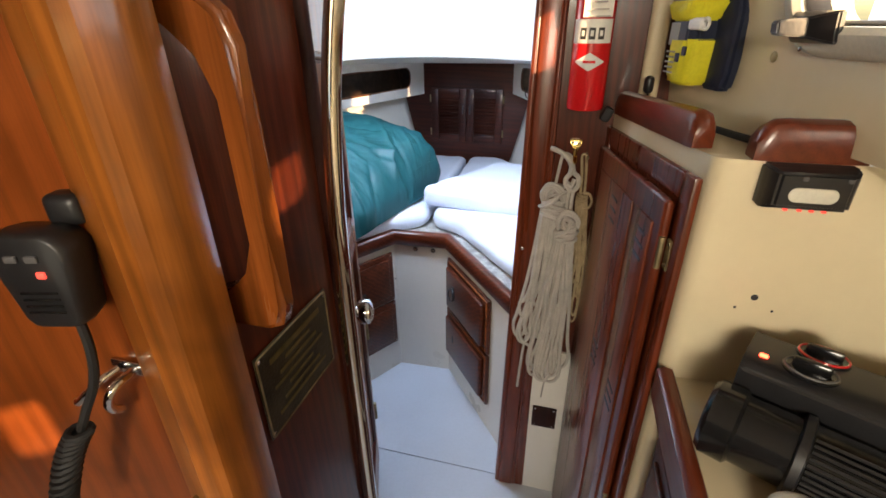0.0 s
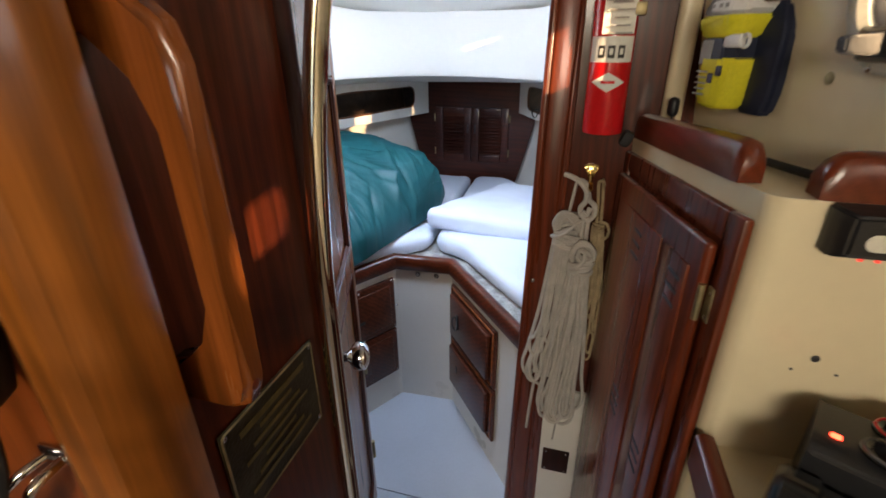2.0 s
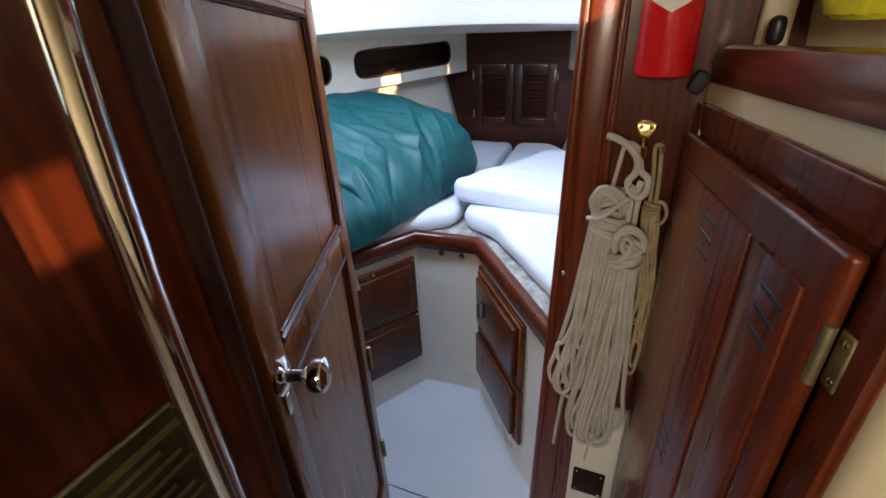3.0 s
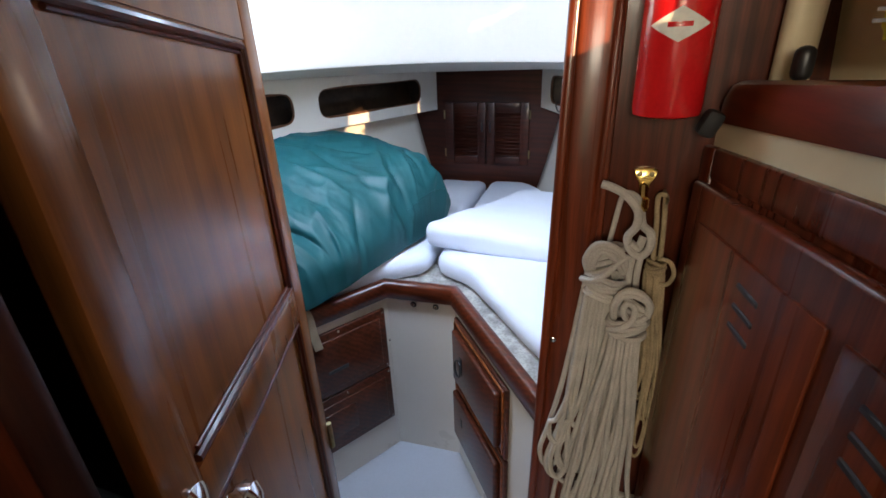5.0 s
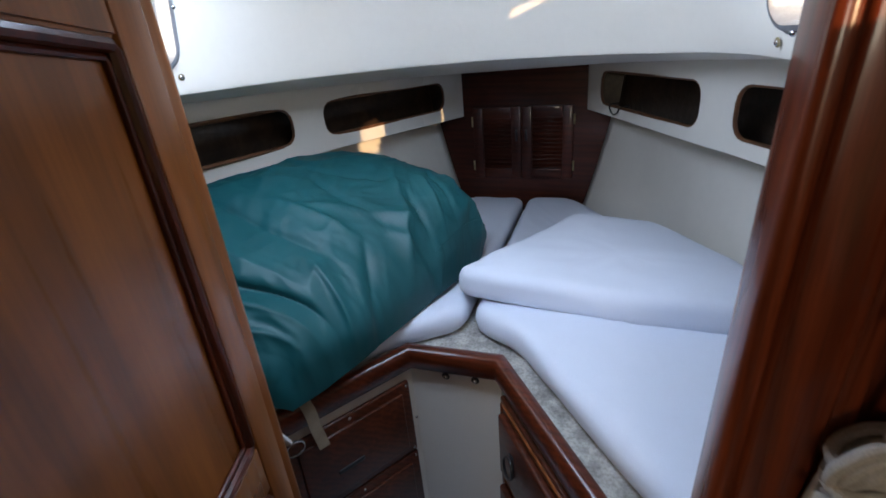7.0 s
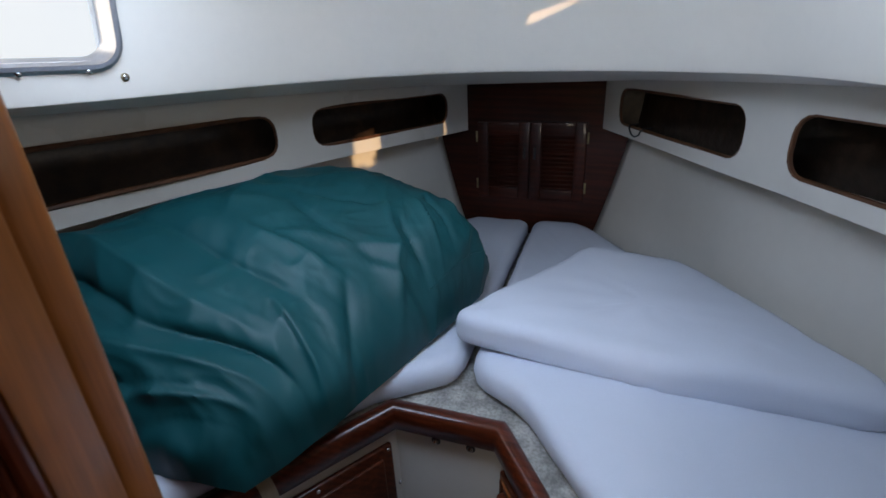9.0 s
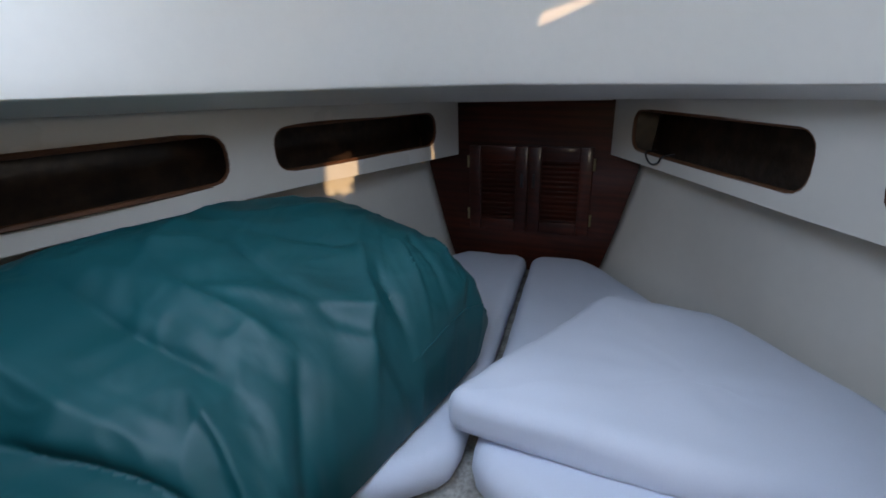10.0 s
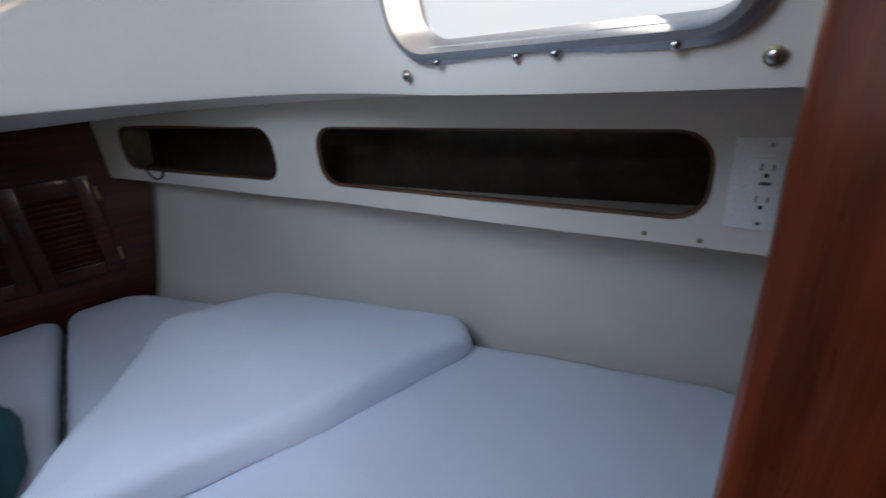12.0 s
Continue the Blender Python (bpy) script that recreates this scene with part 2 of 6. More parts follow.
def rbox(bm, c, size, m=None, bevel=0.004, seg=2):
    """A box round c with rounded edges, in the frame m."""
    t = Matrix.Translation(c) @ Matrix.Diagonal((*size, 1))
    r = bmesh.ops.create_cube(bm, size=1, matrix=(m @ t) if m else t)
    if bevel:
        edges = list({e for v in r["verts"] for e in v.link_edges})
        bmesh.ops.bevel(bm, geom=edges, offset=min(bevel, min(size) * 0.45), segments=seg, affect="EDGES", profile=0.5)
    return bm


def span(bm, lo, hi, m=None, bevel=0.004, seg=2):
    lo, hi = Vector(lo), Vector(hi)
    return rbox(bm, (lo + hi) / 2, [abs(v) for v in hi - lo], m, bevel, seg)


def tube(bm, pts, radius, n=8, closed=False, cap=True):
    """A round bar along pts; radius may be one number or one for each point."""
    pts = [Vector(p) for p in pts]
    k = len(pts)
    rad = radius if isinstance(radius, (list, tuple)) else [radius] * k
    rings, up = [], None
    for i, p in enumerate(pts):
        a = pts[(i - 1) % k] if closed or i > 0 else p
        b = pts[(i + 1) % k] if closed or i < k - 1 else p
        d = (b - a).normalized()
        if up is None:
            up = d.orthogonal().normalized()
        up = (up - d * up.dot(d))
        up = up.normalized() if up.length > 1e-6 else d.orthogonal().normalized()
        side = d.cross(up)
        rings.append([bm.verts.new(p + (up * math.cos(2 * math.pi * j / n) + side * math.sin(2 * math.pi * j / n)) * rad[i]) for j in range(n)])
    for i in range(k if closed else k - 1):
        r0, r1 = rings[i], rings[(i + 1) % k]
        for j in range(n):
            bm.faces.new((r0[j], r0[(j + 1) % n], r1[(j + 1) % n], r1[j]))
    if cap and not closed:
        bm.faces.new(rings[0][::-1])
        bm.faces.new(rings[-1])
    return bm


def lathe(bm, profile, m, n=24):
    """A turned body round the frame's z axis; profile: (radius, height)."""
    rings = [[bm.verts.new(m @ Vector((r * math.cos(2 * math.pi * j / n), r * math.sin(2 * math.pi * j / n), h))) for j in range(n)] for r, h in profile]
    for a, b in zip(rings, rings[1:]):
        for j in range(n):
            bm.faces.new((a[j], a[(j + 1) % n], b[(j + 1) % n], b[j]))
    bm.faces.new(rings[0][::-1])
    bm.faces.new(rings[-1])
    return bm


def smooth_path(pts, n=6, closed=False):
    """Points along a Catmull-Rom curve through pts."""
    pts, out, k = [Vector(p) for p in pts], [], len(pts)
    for i in range(k if closed else k - 1):
        if closed:
            p0, p1, p2, p3 = (pts[(i + j) % k] for j in (-1, 0, 1, 2))
        else:
            p0, p1, p2, p3 = pts[max(i - 1, 0)], pts[i], pts[i + 1], pts[min(i + 2, k - 1)]
        for s in range(n):
            t = s / n
            out.append(0.5 * (2 * p1 + (p2 - p0) * t + (2 * p0 - 5 * p1 + 4 * p2 - p3) * t * t + (3 * p1 - 3 * p2 + p3 - p0) * t ** 3))
    if not closed:
        out.append(pts[-1])
    return out


def prism(bm, poly, z0, z1):
    lo = [bm.verts.new((x, y, z0)) for x, y in poly]
    hi = [bm.verts.new((x, y, z1)) for x, y in poly]
    bm.faces.new(lo[::-1])
    bm.faces.new(hi)
    k = len(poly)
    for i in range(k):
        bm.faces.new((lo[i], lo[(i + 1) % k], hi[(i + 1) % k], hi[i]))
    return bm


def rim_path(slot, n=6):
    """The outline of a rounded slot (u0, u1, v0, v1, r)."""
    u0, u1, v0, v1, r = slot
    out = []
    for cu, cv, a in ((u1 - r, v1 - r, 0), (u0 + r, v1 - r, 90), (u0 + r, v0 + r, 180), (u1 - r, v0 + r, 270)):
        for i in range(n + 1):
            q = radians(a + 90 * i / n)
            out.append((cu + r * math.cos(q), cv + r * math.sin(q)))
    return out


def pierced(bm, f, us, v0, v1, slots, nv=1):
    """A shell f(u, v, side) with side 0 the near face and 1 the far face, pierced by rounded slots."""
    us = sorted(set(round(u, 5) for u in us) | {round(s[0] + s[4] * k, 5) for s in slots for k in (0, .08, .3, .6, 1)} | {round(s[1] - s[4] * k, 5) for s in slots for k in (0, .08, .3, .6, 1)})

    def cut(s, u):
        d = min(max(min(u - s[0], s[1] - u), 0), s[4])
        e = s[4] - math.sqrt(max(s[4] ** 2 - (s[4] - d) ** 2, 0))
        return s[2] + e, s[3] - e

    def quad(a, b, c, d):
        bm.faces.new([bm.verts.new(p) for p in (a, b, c, d)])

    for ua, ub in zip(us, us[1:]):
        mid = (ua + ub) / 2
        s = next((s for s in slots if s[0] < mid < s[1]), None)
        bands = [(v0, v1, v0, v1)]
        if s:
            (la, ha), (lb, hb) = cut(s, ua), cut(s, ub)
            bands = [(v0, la, v0, lb), (ha, v1, hb, v1)]
            quad(f(ua, la, 0), f(ub, lb, 0), f(ub, lb, 1), f(ua, la, 1))
            quad(f(ua, ha, 0), f(ub, hb, 0), f(ub, hb, 1), f(ua, ha, 1))
            for u, lo, hi, end in ((ua, la, ha, abs(ua - s[0]) < 1e-4), (ub, lb, hb, abs(ub - s[1]) < 1e-4)):
                if end:
                    quad(f(u, lo, 0), f(u, hi, 0), f(u, hi, 1), f(u, lo, 1))
        for a0, a1, b0, b1 in bands:
            for i in range(nv):
                p, q = i / nv, (i + 1) / nv
                for side in (0, 1):
                    quad(f(ua, a0 + (a1 - a0) * p, side), f(ub, b0 + (b1 - b0) * p, side), f(ub, b0 + (b1 - b0) * q, side), f(ua, a0 + (a1 - a0) * q, side))
        for v in (v0, v1):
            quad(f(ua, v, 0), f(ub, v, 0), f(ub, v, 1), f(ua, v, 1))
    bmesh.ops.remove_doubles(bm, verts=bm.verts, dist=0.0003)
    return bm


class Line:
    """A plan polyline, smoothed, by its length."""

    def __init__(self, pts, n=8):
        self.p = smooth_path([(x, y, 0) for x, y in pts], n)
        self.s = [0.0]
        for a, b in zip(self.p, self.p[1:]):
            self.s.append(self.s[-1] + (b - a).length)
        self.length = self.s[-1]

    def at(self, u):
        u = min(max(u, 0), self.length)
        for i in range(len(self.s) - 1):
            if u <= self.s[i + 1] + 1e-9:
                t = (u - self.s[i]) / max(self.s[i + 1] - self.s[i], 1e-9)
                return self.p[i].lerp(self.p[i + 1], t), (self.p[i + 1] - self.p[i]).normalized()
        return self.p[-1], (self.p[-1] - self.p[-2]).normalized()

    def u_of_y(self, y):
        return min((abs(p.y - y), s) for p, s in zip(self.p, self.s))[1] if len(self.p) > 400 else self._solve(y)

    def _solve(self, y):
        for i in range(len(self.p) - 1):
            a, b = self.p[i].y, self.p[i + 1].y
            if (a - y) * (b - y) <= 0 and a != b:
                return self.s[i] + (self.s[i + 1] - self.s[i]) * (y - a) / (b - a)
        return 0.0


def steps(a, b, d):
    k = max(1, round(abs(b - a) / d))
    return [a + (b - a) * i / k for i in range(k + 1)]


def cushion(bm, poly, z0, h, r=0.04, corner=0.05, crown=0.008, wob=0.004, tilt=(0, 0, 0), seed=0):
    """A soft slab on a rounded plan; tilt: rise along x, along y, from the point of height z0 at (0, tilt[2])."""
    k, out = len(poly), []
    for i in range(k):
        a, b, c = (Vector((*poly[(i + j) % k], 0)) for j in (-1, 0, 1))
        q = min(corner, (a - b).length * 0.45, (c - b).length * 0.45)
        p0, p2 = b + (a - b).normalized() * q, b + (c - b).normalized() * q
        for s in range(5):
            t = s / 4
            out.append((1 - t) ** 2 * p0 + 2 * t * (1 - t) * b + t * t * p2)
    fine = []
    for i, p in enumerate(out):
        q = out[(i + 1) % len(out)]
        m = max(1, int((q - p).length / 0.022))
        fine += [p.lerp(q, j / m) for j in range(m)]
    out = fine
    n = len(out)
    cen = sum(out, Vector()) / n
    nrm = []
    for i in range(n):
        d = (out[(i + 1) % n] - out[i - 1]).normalized()
        v = Vector((-d.y, d.x, 0))
        nrm.append(v)
    area = sum(out[i].x * out[(i + 1) % n].y - out[(i + 1) % n].x * out[i].y for i in range(n))
    if area < 0:
        nrm = [-v for v in nrm]
    prof = []
    for i in range(6):
        a = radians(90 * i / 5)
        prof.append((r * (1 - math.sin(a)), r * (1 - math.cos(a))))
    prof += [(0, h * 0.5)]
    for i in range(6):
        a = radians(90 * i / 5)
        prof.append((r * (1 - math.cos(a)), h - r + r * math.sin(a)))
    rings = []

    def put(p, z):
        w = noise.noise(Vector((p.x * 7 + seed, p.y * 7, z * 9))) * wob + noise.noise(Vector((p.x * 22 + seed, p.y * 22, z * 14))) * wob * 0.35
        zz = z0 + z + tilt[0] * p.x + tilt[1] * (p.y - tilt[2])
        return bm.verts.new((p.x, p.y, zz + w * (0.3 + z / h)))

    tips = [Vector((*p, 0)) for p in poly]
    near = [max(0.0, 1 - min((p - t).length for t in tips) / 0.075) for p in out]
    arc = [0.0]
    for p, q in zip(out, out[1:]):
        arc.append(arc[-1] + (q - p).length)
    for ins, z in prof:
        rings.append([put(out[i] + nrm[i] * ins + nrm[i] * (0.0032 * near[i] * math.sin(arc[i] * 420 + z * 60)) + nrm[i] * noise.noise(out[i] * 9 + Vector((seed, 0, z * 20))) * wob * 0.8, z) for i in range(n)])
    for f in (0.9, 0.78, 0.64, 0.5, 0.36, 0.22, 0.1):
        rings.append([put(cen + (out[i] + nrm[i] * r - cen) * f, h + crown * (1 - f * f)) for i in range(n)])
    for a, b in zip(rings, rings[1:]):
        for i in range(n):
            bm.faces.new((a[i], a[(i + 1) % n], b[(i + 1) % n], b[i]))
    bm.faces.new(rings[-1])
    bm.faces.new(rings[0][::-1])
    return bm


def bolt(bm, p, normal, r=0.004, h=0.003):
    n = Vector(normal).normalized()
    m = n.to_track_quat("Z", "Y").to_matrix().to_4x4()
    m.translation = p
    return lathe(bm, [(r, 0), (r, h * 0.4), (r * 0.75, h * 0.8), (r * 0.3, h)], m, 10)

# ---- structure: sole, bulkhead, berth, hull, overhead ----
AFT, BULK = -1.7, 1.235
bm = B()
span(bm, (-1.3, AFT, -0.05), (1.5, 1.243, 0), bevel=0)
span(bm, (-1.3, 1.247, -0.05), (1.5, 1.9, 0), bevel=0)
struct("floor", bm, SOLE, "white gelcoat cabin sole with a fine cross joint", "floor", 0)
bm = B()
span(bm, (-400, -400, -0.9), (400, 400, -0.8), bevel=0)
struct("water", bm, WATER, "dark rippled harbour water round the hull", "water", 0)

# main bulkhead with the doorway
DOOR_L, LEAN_JAMB = -0.055, 0.020
bm = B()
span(bm, (-1.3, BULK, 0), (DOOR_L, 1.262, 2.0), bevel=0)
span(bm, (0.585, BULK, 0), (1.5, 1.262, 1.325), bevel=0)
span(bm, (0.585, BULK, 1.325), (0.865, 1.262, 2.0), bevel=0)
span(bm, (DOOR_L, BULK, 1.78), (0.585, 1.262, 2.0), bevel=0)
struct("wall_bulkhead", bm, MAHOG, "varnished dark mahogany bulkhead with an open doorway", "wall", 0)
bm = B()
shear = Matrix.Identity(4)
shear[0][2] = LEAN_JAMB
span(bm, (0.502, 1.219, 0), (0.519, 1.276, 1.78), shear, 0.007, 3)
span(bm, (0.516, 1.216, 0), (0.562, 1.274, 1.78), shear, 0.006, 3)
span(bm, (0.560, 1.219, 0), (0.569, 1.260, 1.78), shear, 0.004, 2)
span(bm, (0.564, 1.222, 0), (0.600, 1.240, 1.78), None, 0.004)
struct("trim_door_jamb", bm, CABINWOOD, "rounded varnished mahogany door jamb", "door frame")
bm = B()
span(bm, (-0.060, 1.208, 0), (0.046, 1.236, 1.78), None, 0.008, 3)
struct("trim_hinge_jamb", bm, DOORWOOD, "varnished mahogany hinge jamb beside the open door", "door frame")
bm = B()
span(bm, (0.575, 1.224, 0.0), (0.752, 1.236, 0.600), None, 0.002)
struct("wall_lower_panel", bm, WHITE, "white painted lower bulkhead panel", "wall")

# berth front round the foot well
WELL = [(-0.307, 1.280), (-0.034, 1.735), (0.200, 1.745), (0.561, 1.280)]


def offset(poly, d):
    out = []
    for i, p in enumerate(poly):
        a = Vector(poly[max(i - 1, 0)])
        b = Vector(poly[min(i + 1, len(poly) - 1)])
        v = Vector(p)
        d0 = (v - a).normalized() if i else (b - v).normalized()
        d1 = (b - v).normalized() if i < len(poly) - 1 else d0
        n0, n1 = Vector((-d0.y, d0.x)), Vector((-d1.y, d1.x))
        m = (n0 + n1).normalized()
        out.append(tuple(v + m * (d / max(m.dot(n0), 0.4))))
    return out


bm = B()
prism(bm, WELL + offset(WELL, 0.02)[::-1], 0, 0.655)
struct("wall_berth_front", bm, WHITE, "white gelcoat berth front round the foot well", "wall", 0)


def moulding(bm, line, profile):
    """Sweep a closed profile of (out, z) along a plan line; out is towards the well."""
    rings = []
    for o, z in profile:
        rings.append([bm.verts.new((x, y, z)) for x, y in offset(line, -o)])
    k = len(profile)
    for i in range(k):
        a, b = rings[i], rings[(i + 1) % k]
        for j in range(len(line) - 1):
            bm.faces.new((a[j], a[j + 1], b[j + 1], b[j]))
    for e in (0, -1):
        bm.faces.new([r[e] for r in rings])
    return bm


bm = moulding(B(), WELL, [(0.000, 0.642), (0.014, 0.642), (0.019, 0.647), (0.019, 0.688), (0.014, 0.699), (0.004, 0.705), (-0.010, 0.702), (-0.016, 0.692), (-0.016, 0.642)])
struct("trim_berth_edge", bm, MAHOG_X, "rounded varnished mahogany berth edge moulding", "trim", 50)

HULL_R0 = [(0.265, 3.0), (0.46, 2.68), (0.63, 2.38), (0.90, 1.925), (1.03, 1.70), (1.15, 1.50), (1.27, 1.276)]
HULL_R1 = [(0.405, 3.0), (0.57, 2.68), (0.72, 2.38), (0.945, 1.925), (1.06, 1.70), (1.17, 1.50), (1.29, 1.276)]
HULL_L0 = [(-0.265, 3.0), (-0.43, 2.68), (-0.58, 2.38), (-0.78, 1.925), (-0.86, 1.70), (-0.93, 1.50), (-1.00, 1.276)]
HULL_L1 = [(-0.405, 3.0), (-0.55, 2.68), (-0.68, 2.38), (-0.84, 1.925), (-0.91, 1.70), (-0.97, 1.50), (-1.03, 1.276)]
FASC_R = [(0.282, 3.0), (0.41, 2.72), (0.60, 2.29), (0.685, 2.11), (0.835, 1.74), (0.94, 1.50), (1.03, 1.276)]
FASC_L = [(-0.275, 3.0), (-0.39, 2.70), (-0.525, 2.362), (-0.60, 2.10), (-0.675, 1.84), (-0.72, 1.58), (-0.775, 1.276)]


def board_z(y):
    return 0.672 - 0.040 * (y - 1.7)


bm = B()
inner = offset(WELL, 0.012)
ring = inner + HULL_R0[::-1] + HULL_L0
top = [bm.verts.new((x, y, board_z(y))) for x, y in ring]
low = [bm.verts.new((x, y, board_z(y) - 0.02)) for x, y in ring]
bm.faces.new(top)
bm.faces.new(low[::-1])
for i in range(len(ring)):
    bm.faces.new((top[i], top[(i + 1) % len(ring)], low[(i + 1) % len(ring)], low[i]))
bmesh.ops.triangulate(bm, faces=bm.faces)
struct("floor_berth_board", bm, RAWBOARD, "rough grey fibreglass berth board under the cushions", "berth", 0)

for side, low_line, high_line in (("starboard", HULL_R0, HULL_R1), ("port", HULL_L0, HULL_L1)):
    a, b = Line(low_line), Line(high_line)
    bm = B()
    rows = []
    k = 48
    for i in range(k + 1):
        p, q = a.at(a.length * i / k)[0], b.at(b.length * i / k)[0]
        col = []
        for j in range(9):
            t = j / 8
            w = p.lerp(q, t ** 0.8)
            col.append(bm.verts.new((w.x, w.y, 0.58 + (1.075 - 0.58) * t)))
        rows.append(col)
    for c, d in zip(rows, rows[1:]):
        for j in range(8):
            bm.faces.new((c[j], d[j], d[j + 1], c[j + 1]))
    ob = struct("wall_hull_" + side, bm, HULL, "smooth cream painted hull lining above the berth", "wall")
    mod = ob.modifiers.new("thickness", "SOLIDIFY")
    mod.thickness, mod.offset = 0.02, 1.0 if side == "port" else -1.0
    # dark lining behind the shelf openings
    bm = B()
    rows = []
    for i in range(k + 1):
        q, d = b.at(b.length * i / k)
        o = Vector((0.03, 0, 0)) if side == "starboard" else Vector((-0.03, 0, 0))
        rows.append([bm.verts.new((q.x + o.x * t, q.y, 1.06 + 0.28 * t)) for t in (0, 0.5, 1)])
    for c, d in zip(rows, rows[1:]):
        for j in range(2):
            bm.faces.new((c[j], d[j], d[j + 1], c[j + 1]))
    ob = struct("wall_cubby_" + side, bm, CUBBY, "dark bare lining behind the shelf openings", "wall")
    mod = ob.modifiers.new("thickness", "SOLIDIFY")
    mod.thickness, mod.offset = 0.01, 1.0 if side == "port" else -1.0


def deck_under(y):
    return 1.300 - 0.022 * (y - 1.9)


SLOTS = {"starboard": [(2.88, 2.265), (2.150, 1.485)], "port": [(2.88, 2.285), (2.16, 1.42)]}
for side, line, sign in (("starboard", FASC_R, 1), ("port", FASC_L, -1)):
    ln = Line(line)

    def face(u, v, s, ln=ln, sign=sign):
        p, d = ln.at(u)
        out = Vector((-d.y, d.x, 0)) * sign
        z = v if v < 1.29 else deck_under(p.y)
        return p + out * (0.012 * s) + Vector((0, 0, z))

    slots = []
    for ya, yb in SLOTS[side]:
        slots.append((ln.u_of_y(ya), ln.u_of_y(yb), 1.122, 1.245 if sign > 0 else 1.240, 0.045))
    bm = pierced(B(), face, steps(0, ln.length, 0.04), 1.086 if sign > 0 else 1.074, 1.295, slots)
    struct("wall_shelf_face_" + side, bm, WHITE, "white shelf face with rounded storage openings", "wall", 30)
    for s in slots:
        bm = B()
        tube(bm, [face(u, v, 0.5) for u, v in rim_path(s)], 0.0062, 6, True)
        struct("trim_opening_edge", bm, EDGEWOOD, "thin bare wood edge round a shelf opening", "trim")
    # shelf bottom between the face and the hull
    hl = Line(HULL_R1 if sign > 0 else HULL_L1)
    bm = B()
    rows = []
    for i in range(41):
        p, q = ln.at(ln.length * i / 40)[0], hl.at(hl.length * i / 40)[0]
        x0, zb = p.x + 0.013 * sign, 1.089 if sign > 0 else 1.077
        rows.append([bm.verts.new((x0, p.y, zb)), bm.verts.new((q.x, q.y, zb - 0.018)), bm.verts.new((q.x, q.y, zb - 0.008)), bm.verts.new((x0, p.y, zb + 0.010))])
    for c, d in zip(rows, rows[1:]):
        for j in range(4):
            bm.faces.new((c[j], d[j], d[(j + 1) % 4], c[(j + 1) % 4]))
    struct("shelf_bottom_" + side, bm, HULL, "cream underside of the side shelf", "shelf")

# forward panel with its two louvred doors
FY = 3.0
bm = B()
outline = [(-0.30, 1.29), (-0.30, 1.09), (-0.43, 1.06), (-0.285, 0.56), (0.285, 0.56), (0.43, 1.06), (0.30, 1.09), (0.30, 1.29)]
fr = [bm.verts.new((x, FY, z)) for x, z in outline]
bk = [bm.verts.new((x, FY + 0.02, z)) for x, z in outline]
bm.faces.new(fr)
bm.faces.new(bk[::-1])
for i in range(8):
    bm.faces.new((fr[i], fr[(i + 1) % 8], bk[(i + 1) % 8], bk[i]))
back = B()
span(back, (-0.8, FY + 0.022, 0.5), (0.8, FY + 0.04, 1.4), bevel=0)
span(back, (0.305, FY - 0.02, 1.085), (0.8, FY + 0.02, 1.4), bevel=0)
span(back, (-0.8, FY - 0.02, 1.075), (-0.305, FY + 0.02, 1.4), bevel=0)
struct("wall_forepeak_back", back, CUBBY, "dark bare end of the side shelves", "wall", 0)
struct("wall_forepeak", bm, SHADED_FOREWOOD, "mahogany forepeak bulkhead, coloured darker for the shade there", "wall", 0)

# overhead: trunk sides with ports, crown with hatch, soffit under the side decks
CX = 0.07


def trunk(t, grow=0.0, a=0.46, b=0.64, flare=0.09):
    """The trunk's outline in plan, t from 0 (port, aft) over 0.5 (front) to 1."""
    s = -1 if t < 0.5 else 1
    q = 1 - abs(2 * t - 1)
    if s > 0:
        a, flare = a + 0.09, flare + 0.027
    if q < 0.4:
        y = 1.276 + (1.65 - 1.276) * q / 0.4
        x = a + flare * (1 - q / 0.4) ** 1.5
    else:
        ang = (q - 0.4) / 0.6 * math.pi / 2
        y = 1.65 + b * math.sin(ang) ** (2 / 2.6)
        x = a * max(math.cos(ang), 0) ** (2 / 2.6)
    return Vector((CX + s * (x + grow), y + (grow if q >= 0.4 else 0) * 1.0, 0))


EDGE_Z = 1.332


def edge_z(x):
    return EDGE_Z - 0.011 * min(1, max(0, (x - 0.05) / 0.45))


def trunk_side(u, v, s):
    """v: height above the edge, 0 to 0.25; leans in on the sides, rakes aft in front."""
    k = v / 0.25
    lo, hi = trunk(u), trunk(u, 0, 0.415, 0.53, 0.085)
    p = lo.lerp(hi, k)
    rake = min(1.0, max(0.0, (lo.y - 1.60) / 0.5))
    lip = 0.002 * math.exp(-v / 0.008)
    out = Vector((lo.x - CX, (lo.y - 1.5) * rake, 0)).normalized()
    w = p + out * (lip + 0.03 * s)
    return Vector((w.x, w.y, edge_z(w.x) + v + 0.02 * s * rake))


us = steps(0, 1, 0.0125)


def t_of_y(y, side):
    q = (y - 1.276) / (1.65 - 1.276) * 0.4
    return q / 2 if side < 0 else 1 - q / 2


